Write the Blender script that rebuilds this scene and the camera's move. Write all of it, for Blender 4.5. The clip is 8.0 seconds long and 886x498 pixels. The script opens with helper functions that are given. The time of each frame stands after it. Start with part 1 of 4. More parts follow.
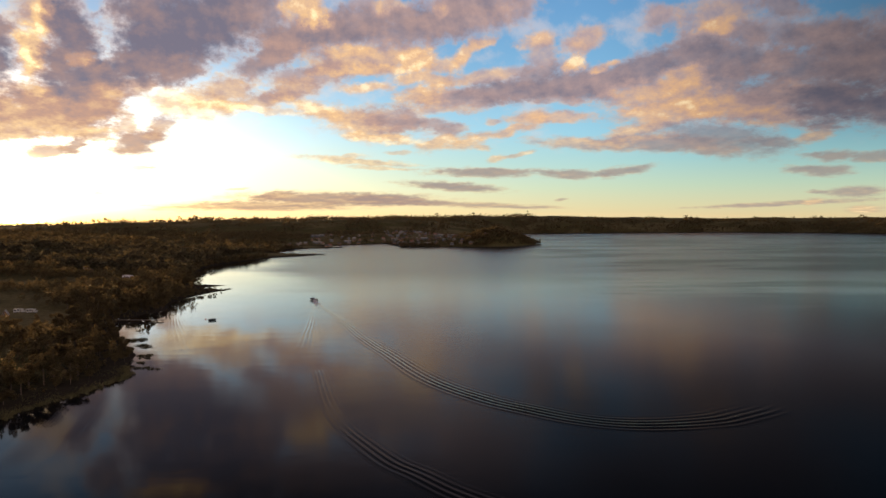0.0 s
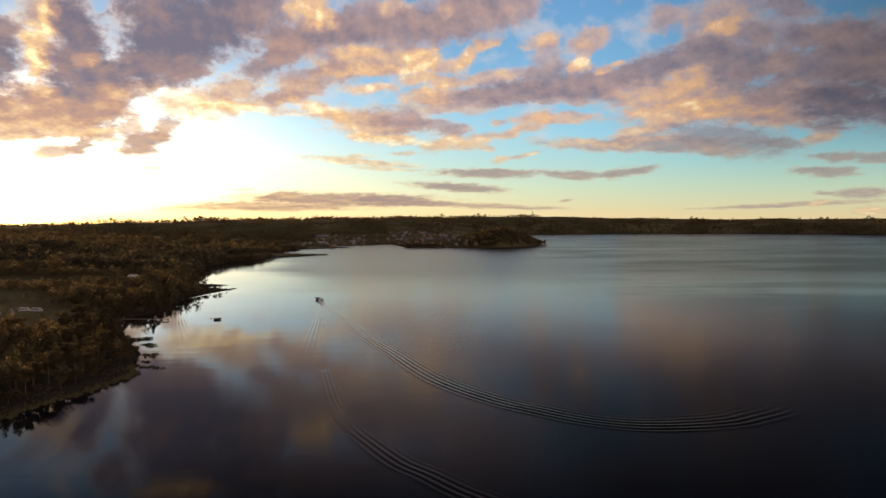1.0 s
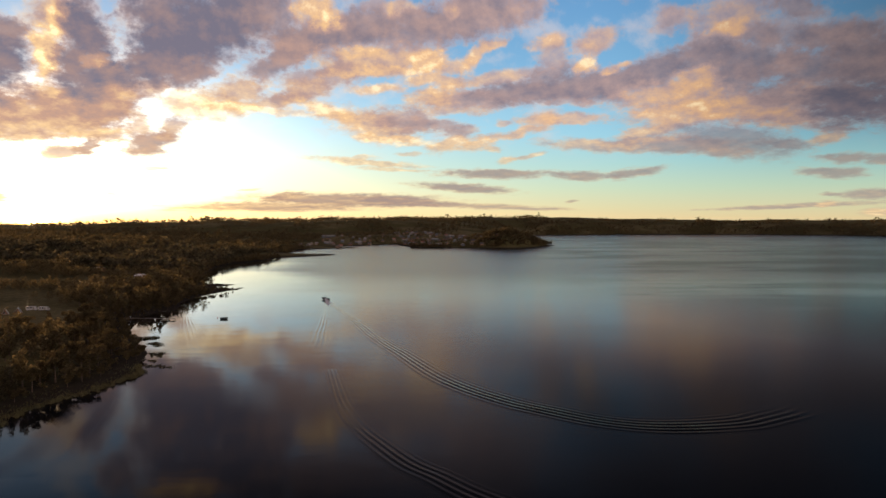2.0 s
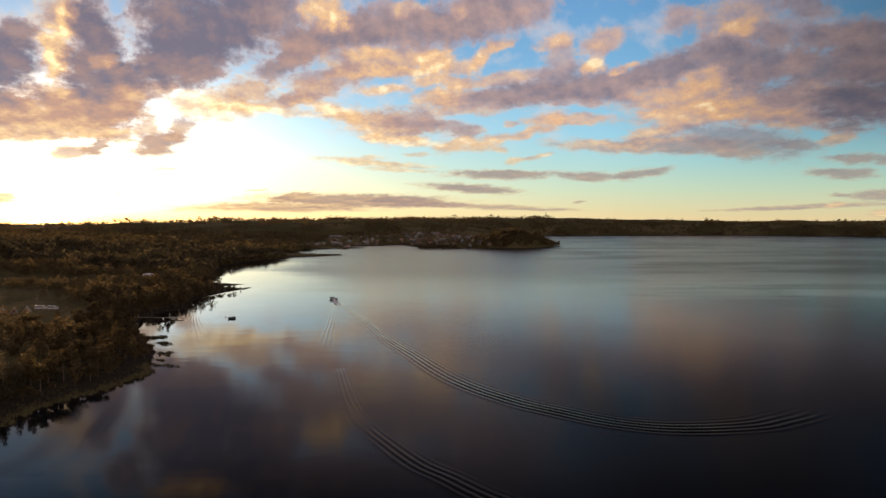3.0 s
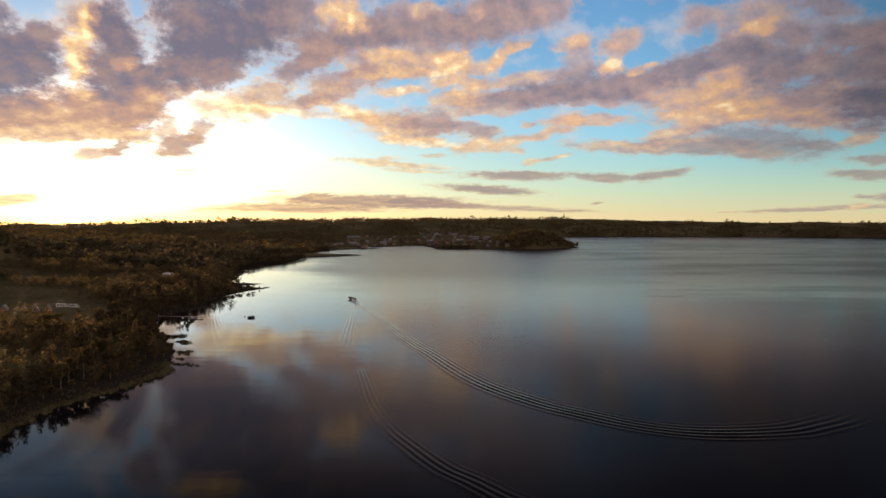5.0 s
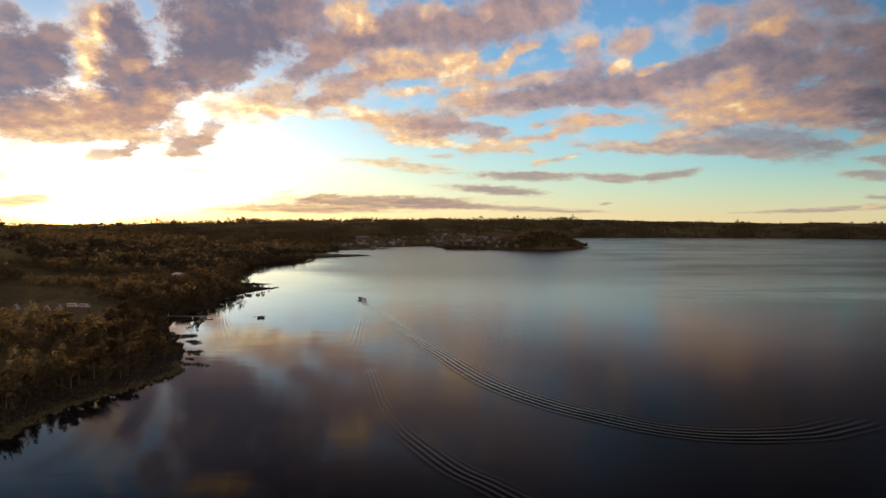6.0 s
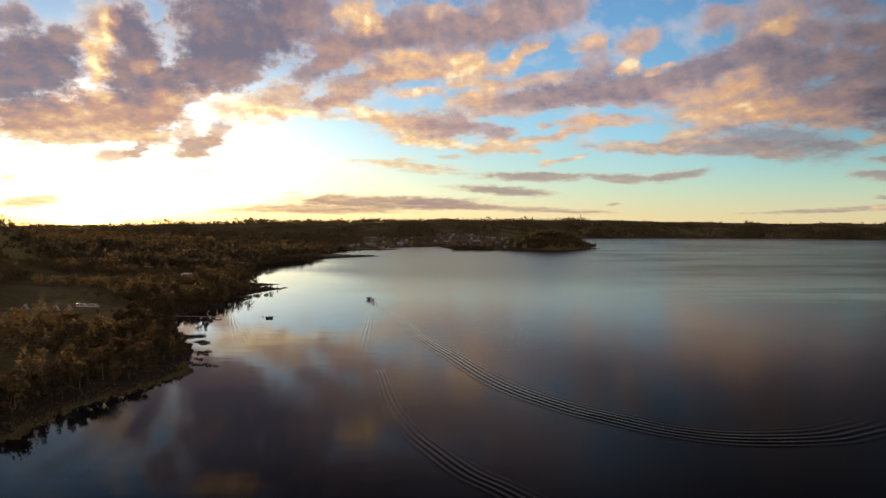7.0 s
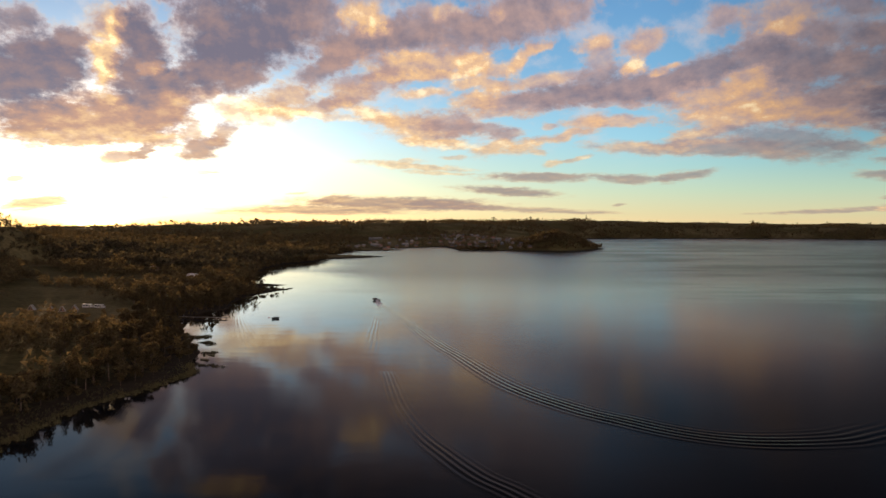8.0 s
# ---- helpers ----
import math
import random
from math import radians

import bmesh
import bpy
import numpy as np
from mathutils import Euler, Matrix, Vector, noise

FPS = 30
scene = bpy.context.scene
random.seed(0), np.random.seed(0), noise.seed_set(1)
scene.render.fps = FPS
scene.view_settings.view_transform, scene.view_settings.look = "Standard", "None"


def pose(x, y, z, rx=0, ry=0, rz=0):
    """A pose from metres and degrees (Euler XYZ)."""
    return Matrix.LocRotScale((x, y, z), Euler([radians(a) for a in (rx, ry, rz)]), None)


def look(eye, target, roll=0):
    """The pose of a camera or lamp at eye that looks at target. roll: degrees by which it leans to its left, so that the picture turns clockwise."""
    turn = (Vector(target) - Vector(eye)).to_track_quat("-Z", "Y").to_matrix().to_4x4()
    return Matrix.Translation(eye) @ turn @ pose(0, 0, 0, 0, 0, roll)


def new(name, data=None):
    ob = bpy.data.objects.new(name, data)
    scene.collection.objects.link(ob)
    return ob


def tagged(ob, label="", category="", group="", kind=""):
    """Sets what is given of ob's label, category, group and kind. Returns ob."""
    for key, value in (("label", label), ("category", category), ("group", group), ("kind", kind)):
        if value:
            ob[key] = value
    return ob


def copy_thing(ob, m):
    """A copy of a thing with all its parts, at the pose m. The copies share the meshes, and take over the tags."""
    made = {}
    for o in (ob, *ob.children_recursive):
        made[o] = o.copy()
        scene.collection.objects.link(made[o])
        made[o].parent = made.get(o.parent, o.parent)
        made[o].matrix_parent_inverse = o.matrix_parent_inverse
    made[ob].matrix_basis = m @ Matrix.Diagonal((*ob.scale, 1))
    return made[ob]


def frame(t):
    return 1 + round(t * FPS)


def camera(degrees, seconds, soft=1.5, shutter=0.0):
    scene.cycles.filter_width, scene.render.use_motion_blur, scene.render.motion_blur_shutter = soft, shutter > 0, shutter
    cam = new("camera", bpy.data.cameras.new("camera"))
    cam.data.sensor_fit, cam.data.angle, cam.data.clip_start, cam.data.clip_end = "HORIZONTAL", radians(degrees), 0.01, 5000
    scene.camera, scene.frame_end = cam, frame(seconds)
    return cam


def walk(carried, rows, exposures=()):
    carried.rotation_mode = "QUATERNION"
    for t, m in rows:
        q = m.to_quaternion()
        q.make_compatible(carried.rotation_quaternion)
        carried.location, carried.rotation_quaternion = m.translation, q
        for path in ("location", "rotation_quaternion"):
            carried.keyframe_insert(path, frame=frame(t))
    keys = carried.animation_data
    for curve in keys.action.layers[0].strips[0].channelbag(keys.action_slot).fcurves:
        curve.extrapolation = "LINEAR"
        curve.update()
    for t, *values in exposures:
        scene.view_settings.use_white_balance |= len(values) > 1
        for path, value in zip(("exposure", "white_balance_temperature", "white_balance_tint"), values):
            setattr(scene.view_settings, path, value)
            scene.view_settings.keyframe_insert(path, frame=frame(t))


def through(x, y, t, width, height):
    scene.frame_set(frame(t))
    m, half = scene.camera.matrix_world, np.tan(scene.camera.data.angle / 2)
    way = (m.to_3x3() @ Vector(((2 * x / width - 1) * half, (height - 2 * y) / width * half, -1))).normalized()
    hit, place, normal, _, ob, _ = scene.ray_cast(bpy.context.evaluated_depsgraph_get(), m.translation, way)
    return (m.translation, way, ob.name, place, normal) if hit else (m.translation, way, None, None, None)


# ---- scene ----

# ------------------------------------------------------------------ camera
# A drone hovers 60 m above the lake, drifts slowly and turns to its left.
cam = camera(66.0, 8.0)
EYE = 60.0
ROWS = [  # seconds, x, y, rise, yaw, pitch, roll
    (0.0, 3.88, -9.04, 2.80, -2.107, -2.288, -0.342),
    (0.5, 3.40, -7.93, 2.37, -1.928, -2.255, -0.297),
    (1.0, 2.92, -6.81, 1.97, -1.730, -2.225, -0.250),
    (1.5, 2.43, -5.70, 1.59, -1.508, -2.197, -0.205),
    (3.0, 0.93, -2.34, 0.62, -0.673, -2.124, -0.076),
    (3.5, 0.42, -1.22, 0.33, -0.343, -2.102, -0.039),
    (4.0, -0.10, -0.09, 0.07, 0.007, -2.080, -0.006),
    (4.5, -0.63, 1.04, -0.18, 0.370, -2.058, 0.022),
    (6.0, -2.24, 4.44, -0.83, 1.455, -1.990, 0.068),
    (6.5, -2.79, 5.58, -1.02, 1.783, -1.965, 0.068),
    (7.0, -3.34, 6.72, -1.21, 2.073, -1.938, 0.059),
    (7.5, -3.90, 7.86, -1.39, 2.314, -1.909, 0.041),
    (8.0, -4.47, 9.01, -1.56, 2.492, -1.877, 0.011),
]
walk(cam, [(t, pose(x, y, EYE + z, 90 + pitch, 0, yaw) @ pose(0, 0, 0, 0, 0, roll)) for t, x, y, z, yaw, pitch, roll in ROWS])

# ------------------------------------------------------------------ node helpers
def srgb(r, g, b):
    def lin(c):
        c /= 255.0
        return c / 12.92 if c <= 0.04045 else ((c + 0.055) / 1.055) ** 2.4
    return (lin(r), lin(g), lin(b), 1.0)


def put(sock, value):
    """Links a socket or sets a plain value."""
    if isinstance(value, bpy.types.NodeSocket):
        sock.id_data.links.new(value, sock)
    else:
        sock.default_value = value


def math_node(nt, op, a, b=0.0, c=0.0, clamp=False):
    n = nt.nodes.new("ShaderNodeMath")
    n.operation, n.use_clamp = op, clamp
    for sock, v in zip(n.inputs, (a, b, c)):
        put(sock, v)
    return n.outputs[0]


def vec_node(nt, op, a, b=(0, 0, 0), scale=None):
    n = nt.nodes.new("ShaderNodeVectorMath")
    n.operation = op
    put(n.inputs[0], a)
    if op == "SCALE":
        put(n.inputs["Scale"], scale)
    elif op != "LENGTH" and op != "NORMALIZE":
        put(n.inputs[1], b)
    return n.outputs["Value"] if op in ("LENGTH", "DOT_PRODUCT") else n.outputs[0]


def mix_node(nt, fac, a, b, how="MIX"):
    n = nt.nodes.new("ShaderNodeMix")
    n.data_type, n.blend_type = "RGBA", how
    put(n.inputs["Factor"], fac)
    put(n.inputs[6], a)
    put(n.inputs[7], b)
    return n.outputs[2]


def smooth(nt, v, lo, hi):
    n = nt.nodes.new("ShaderNodeMapRange")
    n.interpolation_type = "SMOOTHSTEP"
    put(n.inputs[0], v)
    put(n.inputs[1], lo)
    put(n.inputs[2], hi)
    return n.outputs[0]


def noise_node(nt, vec, scale, detail=4.0, rough=0.55, colour=False):
    n = nt.nodes.new("ShaderNodeTexNoise")
    put(n.inputs["Vector"], vec)
    n.inputs["Scale"].default_value = scale
    n.inputs["Detail"].default_value = detail
    n.inputs["Roughness"].default_value = rough
    return n.outputs["Color"] if colour else n.outputs[0]


def ramp_node(nt, fac, stops):
    n = nt.nodes.new("ShaderNodeValToRGB")
    put(n.inputs[0], fac)
    els = n.color_ramp.elements
    while len(els) < len(stops):
        els.new(0.5)
    for e, (p, c) in zip(els, stops):
        e.position, e.color = p, c
    return n.outputs[0]


def combine(nt, x, y, z=0.0):
    n = nt.nodes.new("ShaderNodeCombineXYZ")
    for s, v in zip(n.inputs, (x, y, z)):
        put(s, v)
    return n.outputs[0]


# ------------------------------------------------------------------ sky
SUN_AZ, SUN_EL, GLOW_EL = -29.6, 2.5, 0.5
# clouds, the far ones under the near: azimuth, elevation, half width, half height, tilt in degrees, how far the sun lights them, how dense they are
CLOUDS_SUNWARD_LOW = [
    (-32.5, 7.79, 4.4, 1.86, 5, 0.42, 1.00), (-27.6, 8.39, 4.1, 2.11, 10, 0.50, 1.00), (-25.1, 8.77, 2.7, 2.07, 25, 0.45, 1.00), (-30.3, 6.54, 4.2, 0.64, 4, 0.62, 0.90),
    (-25.5, 6.66, 2.3, 0.59, -2, 0.65, 0.90), (-22.1, 10.23, 1.6, 0.59, 14, 0.50, 0.80), (-20.5, 10.77, 1.7, 0.42, 12, 0.55, 0.60), (-27.6, 5.31, 1.9, 0.50, 12, 0.50, 0.90),
    (-26.1, 5.71, 0.8, 0.50, 19, 0.40, 0.90), (-21.8, 6.21, 2.0, 0.91, 15, 0.40, 0.95), (-20.3, 7.44, 1.1, 0.65, 38, 0.50, 0.85), (-22.7, 7.45, 1.0, 0.64, 29, 0.60, 0.80),
    (-21.6, 4.31, 1.3, 0.20, 2, 0.80, 0.70), (-30.1, 9.57, 2.1, 0.39, 5, 0.75, 0.50),
]
CLOUDS_SUNWARD_HIGH = [
    (-34.7, 10.59, 2.2, 2.45, 7, 0.08, 1.00), (-32.3, 11.46, 3.0, 2.35, 7, 0.06, 1.00), (-34.2, 14.40, 1.6, 1.01, 20, 0.10, 0.90), (-30.9, 13.41, 1.4, 0.83, 18, 0.12, 0.90),
    (-28.1, 14.77, 1.8, 1.38, -14, 0.55, 0.85), (-28.6, 12.16, 1.0, 1.80, -10, 0.88, 0.95), (-27.6, 14.91, 0.9, 1.31, -14, 0.95, 0.80), (-26.0, 13.94, 1.5, 2.60, 21, 0.05, 1.00),
    (-26.9, 11.46, 1.3, 1.44, 6, 0.15, 1.00), (-25.1, 10.75, 2.4, 1.39, 30, 0.10, 1.00), (-25.6, 11.91, 0.9, 0.40, 21, 0.80, 0.50), (-23.9, 9.77, 1.4, 0.83, 24, 0.55, 0.80),
    (-23.1, 16.04, 0.6, 0.79, 6, 0.60, 0.35), (-23.7, 11.85, 1.0, 0.33, 34, 0.55, 0.60),
]
CLOUDS_DARK_BANK = [
    (-20.4, 14.10, 3.1, 2.87, 15, 0.00, 1.00), (-17.5, 14.84, 4.8, 2.49, 28, 0.00, 1.00), (-21.7, 11.73, 2.5, 1.16, 19, 0.10, 1.00), (-18.7, 11.73, 2.2, 0.93, 14, 0.22, 0.90),
    (-15.2, 16.58, 2.7, 2.05, 22, 0.04, 1.00), (-21.4, 16.03, 1.7, 1.60, 6, 0.12, 0.90), (-12.6, 16.55, 2.1, 2.33, 17, 0.20, 0.85), (-12.1, 12.97, 2.8, 1.12, 26, 0.20, 0.90),
    (-8.5, 15.02, 4.2, 1.37, 11, 0.12, 0.95), (-11.1, 14.09, 2.3, 1.07, 35, 0.35, 0.80), (-8.6, 11.79, 3.4, 0.71, 6, 0.33, 0.75), (-17.8, 9.22, 3.1, 1.04, -1, 0.98, 0.80),
    (-15.3, 10.38, 2.1, 0.87, 13, 0.62, 0.85), (-12.2, 9.85, 2.7, 0.62, 14, 0.64, 0.80), (-10.3, 10.63, 2.4, 0.80, 16, 0.50, 0.85),
]
CLOUDS_MIDDLE_HIGH = [
    (-5.2, 15.97, 3.6, 1.28, 6, 0.22, 0.90), (-9.0, 16.78, 1.7, 1.18, -7, 0.86, 0.90), (-4.3, 17.44, 1.5, 0.55, 1, 0.40, 0.60), (-2.1, 17.13, 1.4, 0.59, 5, 0.78, 0.70),
    (-1.1, 15.43, 4.3, 1.17, 3, 0.22, 0.90), (3.1, 16.27, 5.2, 1.37, 4, 0.25, 0.95), (4.5, 17.52, 4.4, 1.01, 6, 0.30, 0.90), (1.7, 16.93, 0.8, 0.42, -1, 0.65, 0.60),
    (8.3, 16.98, 2.1, 0.84, 26, 0.40, 0.70), (-4.3, 13.22, 5.2, 1.14, 6, 0.55, 0.90), (-5.8, 13.84, 2.4, 0.52, -3, 0.75, 0.70), (-6.7, 12.50, 2.1, 0.53, 1, 0.45, 0.70),
    (-3.0, 12.44, 4.3, 0.44, 3, 0.82, 0.80), (-0.2, 13.03, 1.6, 0.80, 5, 0.90, 0.85),
]
CLOUDS_MIDDLE = [
    (4.0, 13.40, 1.5, 0.62, 48, 0.74, 0.85), (5.4, 14.42, 1.1, 0.43, 18, 0.72, 0.85), (2.2, 12.80, 2.0, 0.53, 9, 0.78, 0.75), (0.7, 11.65, 2.7, 0.49, -3, 0.82, 0.85),
    (5.9, 11.81, 3.3, 0.53, 4, 0.62, 0.80), (-4.3, 10.99, 2.2, 0.31, 3, 0.80, 0.80), (3.6, 10.10, 4.3, 0.81, -1, 0.42, 0.90), (0.3, 10.35, 2.2, 0.72, 10, 0.70, 0.85),
    (8.2, 10.69, 4.4, 0.89, 1, 0.20, 0.95), (9.7, 11.75, 2.4, 0.88, 23, 0.24, 0.85), (2.2, 9.29, 2.9, 0.36, -0, 0.60, 0.70), (-8.2, 9.07, 2.5, 0.63, -14, 0.94, 0.85),
    (-16.2, 9.29, 2.6, 0.35, -0, 0.92, 0.70), (-12.3, 9.00, 2.7, 0.27, -3, 0.94, 0.60),
]
CLOUDS_MIDDLE_LOW = [
    (-4.8, 8.17, 3.2, 1.05, -14, 0.72, 0.90), (-2.0, 8.52, 2.9, 0.92, -8, 0.42, 0.85), (-3.0, 6.99, 3.4, 0.42, -5, 0.90, 0.80), (0.3, 8.11, 2.9, 0.55, -5, 0.38, 0.75),
    (2.7, 7.59, 1.7, 0.46, 4, 0.38, 0.70), (1.7, 6.58, 1.8, 0.56, 15, 0.78, 0.85), (4.0, 6.52, 1.5, 0.46, 9, 0.80, 0.80), (7.3, 7.40, 3.1, 0.37, 11, 0.76, 0.85),
    (6.4, 8.24, 0.8, 0.21, -1, 0.70, 0.70), (5.5, 6.14, 0.7, 0.28, -1, 0.75, 0.70), (6.6, 5.25, 0.7, 0.28, 19, 0.80, 0.70), (8.3, 5.55, 1.5, 0.16, 7, 0.70, 0.70),
    (9.4, 8.59, 1.7, 0.59, 6, 0.70, 0.85), (12.0, 8.47, 2.8, 0.36, -2, 0.65, 0.80),
]
CLOUDS_PUFFS = [
    (10.0, 14.57, 1.4, 0.56, 12, 0.80, 0.85), (13.9, 14.50, 1.7, 0.85, 16, 0.60, 0.85), (13.1, 13.90, 1.2, 0.51, -3, 0.50, 0.60), (10.3, 13.44, 1.1, 0.95, 58, 0.45, 0.70),
    (12.8, 10.97, 3.7, 1.19, 2, 0.15, 0.95), (18.4, 11.75, 3.3, 1.19, 15, 0.12, 0.95), (15.4, 11.07, 2.7, 1.00, 2, 0.22, 0.90), (13.0, 12.66, 0.9, 0.61, 7, 0.98, 0.95),
    (15.2, 12.20, 1.1, 0.34, 17, 0.82, 0.80), (11.9, 9.82, 2.3, 0.36, -2, 0.45, 0.60), (19.6, 15.75, 1.5, 0.73, 6, 0.42, 0.85), (19.4, 14.75, 1.0, 0.41, -5, 0.40, 0.50),
    (24.1, 15.33, 2.8, 1.42, -2, 0.55, 0.80), (22.5, 13.70, 2.1, 0.93, 15, 0.50, 0.80),
]
CLOUDS_EAST_HIGH = [
    (22.1, 12.71, 2.5, 1.23, 11, 0.15, 0.90), (24.9, 12.05, 3.2, 1.46, -5, 0.15, 0.90), (26.0, 13.93, 1.6, 0.79, -7, 0.25, 0.80), (23.8, 14.66, 1.5, 0.48, 4, 0.82, 0.70),
    (28.2, 15.58, 2.0, 0.68, -18, 0.25, 0.80), (27.9, 13.71, 1.9, 1.16, -7, 0.30, 0.60), (30.4, 13.20, 2.5, 0.95, -7, 0.22, 0.85), (31.8, 13.21, 2.1, 0.94, -8, 0.40, 0.85),
    (29.7, 11.16, 3.4, 1.25, -6, 0.20, 0.90), (27.9, 11.75, 1.3, 0.71, 16, 0.38, 0.80), (32.5, 11.23, 2.1, 1.89, -7, 0.22, 0.95), (35.1, 11.27, 2.7, 2.57, -8, 0.25, 0.95),
    (35.2, 7.74, 2.4, 1.36, -5, 0.10, 0.95), (24.2, 10.82, 2.4, 1.15, 6, 0.20, 0.90),
]
CLOUDS_EAST_LOW = [
    (19.3, 9.99, 4.4, 1.11, 2, 0.60, 0.90), (20.6, 8.63, 4.3, 0.99, 2, 0.76, 0.90), (25.0, 8.77, 4.3, 1.08, -7, 0.60, 0.95), (21.4, 10.91, 1.9, 0.92, 22, 0.72, 0.85),
    (22.6, 8.68, 2.5, 0.59, -4, 0.84, 0.70), (28.3, 9.33, 3.4, 1.00, -5, 0.30, 0.95), (27.6, 7.97, 3.4, 0.90, -10, 0.52, 0.95), (29.4, 9.63, 1.5, 0.48, -5, 0.58, 0.70),
    (31.7, 8.44, 2.8, 1.48, -5, 0.08, 1.00), (18.1, 7.23, 3.1, 0.53, 13, 0.72, 0.85), (24.2, 6.30, 4.4, 1.14, -11, 0.10, 0.72), (20.2, 6.14, 5.1, 0.61, -2, 0.28, 0.85),
    (13.7, 6.26, 4.1, 0.45, -4, 0.58, 0.80), (23.4, 5.40, 2.5, 0.34, -2, 0.50, 0.70),
]
CLOUDS_SMALL_EAST = [
    (18.5, 6.55, 2.2, 0.31, 6, 0.62, 0.70), (28.0, 5.77, 1.8, 0.33, -9, 0.15, 0.70), (30.7, 6.26, 1.4, 0.44, 20, 0.62, 0.85), (31.6, 6.76, 1.1, 0.20, -4, 0.25, 0.70),
    (13.1, 3.82, 2.6, 0.32, -1, 0.35, 0.85), (17.0, 4.02, 2.1, 0.36, 7, 0.30, 0.85), (31.8, 4.65, 1.6, 0.40, 1, 0.38, 0.85), (30.9, 3.61, 2.0, 0.36, -2, 0.32, 0.85),
    (30.8, 2.04, 0.8, 0.14, -1, 0.35, 0.80), (33.3, 1.98, 1.7, 0.36, 1, 0.40, 0.85), (28.5, 1.21, 5.7, 0.17, 2, 0.45, 0.85), (30.6, 1.35, 0.7, 0.24, 5, 0.78, 0.85),
    (33.7, 0.71, 1.0, 0.28, -0, 0.88, 0.80), (34.3, 4.44, 1.4, 0.35, -1, 0.35, 0.80),
]
CLOUDS_LOW_BARS = [
    (-4.9, 5.03, 4.0, 0.26, -4, 0.78, 0.75), (-5.8, 5.49, 1.5, 0.19, 1, 0.88, 0.60), (-1.6, 5.75, 1.0, 0.19, 0, 0.72, 0.60), (-3.0, 4.44, 2.5, 0.16, -3, 0.74, 0.65),
    (5.7, 4.09, 4.7, 0.35, -1, 0.33, 0.88), (3.1, 2.93, 4.0, 0.33, -4, 0.28, 0.90), (-6.8, 1.93, 7.9, 0.52, -1, 0.45, 0.92), (-12.3, 1.35, 7.2, 0.37, 0, 0.55, 0.88),
    (-11.9, 2.18, 1.7, 0.32, 6, 0.55, 0.85), (-2.1, 1.85, 3.5, 0.42, -3, 0.35, 0.88), (3.6, 1.42, 6.6, 0.21, -2, 0.45, 0.78), (-14.6, 2.71, 0.7, 0.11, 6, 0.70, 0.60),
    (11.9, 1.72, 0.5, 0.14, 5, 0.40, 0.70), (9.7, 1.13, 2.1, 0.12, -0, 0.50, 0.60),
]
CLOUDS_BY_THE_SUN = [
    (-33.0, 1.76, 2.3, 0.48, 8, 0.66, 0.92), (-26.3, 2.26, 1.2, 0.19, 3, 0.90, 0.75), (-24.7, 2.24, 0.5, 0.15, 1, 0.90, 0.70), (-25.6, 2.70, 0.6, 0.13, 7, 0.85, 0.60),
    (-34.6, 3.43, 0.7, 0.17, 6, 0.70, 0.80), (-18.1, 1.13, 3.0, 0.27, 2, 0.90, 0.50),
]
CLOUDS_OVERHEAD = [
    (-16.6, 19.28, 7.3, 1.97, 14, 0.02, 1.00), (-24.4, 18.40, 1.4, 1.37, 8, 0.15, 0.80), (-19.9, 20.40, 3.1, 0.91, 7, 0.72, 0.90), (-7.6, 20.29, 5.3, 2.01, 2, 0.20, 0.90),
    (3.1, 20.02, 7.2, 1.83, -1, 0.20, 0.90), (16.6, 19.47, 5.4, 1.57, -5, 0.25, 0.80), (26.7, 18.43, 5.8, 1.86, -9, 0.15, 0.90),
]
CLOUDS = (CLOUDS_SUNWARD_LOW + CLOUDS_SUNWARD_HIGH + CLOUDS_DARK_BANK + CLOUDS_MIDDLE_HIGH + CLOUDS_MIDDLE + CLOUDS_MIDDLE_LOW + CLOUDS_PUFFS + CLOUDS_EAST_HIGH + CLOUDS_EAST_LOW + CLOUDS_SMALL_EAST + CLOUDS_LOW_BARS + CLOUDS_BY_THE_SUN + CLOUDS_OVERHEAD)


def sky_grain(nt, place, scale, detail, rough, colour=False):
    """Noise that grows finer towards the horizon, as a layer of cloud does."""
    sep = nt.nodes.new("ShaderNodeSeparateXYZ")
    put(sep.inputs[0], place)
    lift = math_node(nt, "LOGARITHM", math_node(nt, "ADD", math_node(nt, "MAXIMUM", sep.outputs[1], 0.0), 2.5), 2.718)
    v = combine(nt, math_node(nt, "MULTIPLY", sep.outputs[0], 0.32), math_node(nt, "MULTIPLY", lift, 6.5), 3.7)
    return noise_node(nt, v, scale, detail, rough, colour), sep.outputs[0], sep.outputs[1]


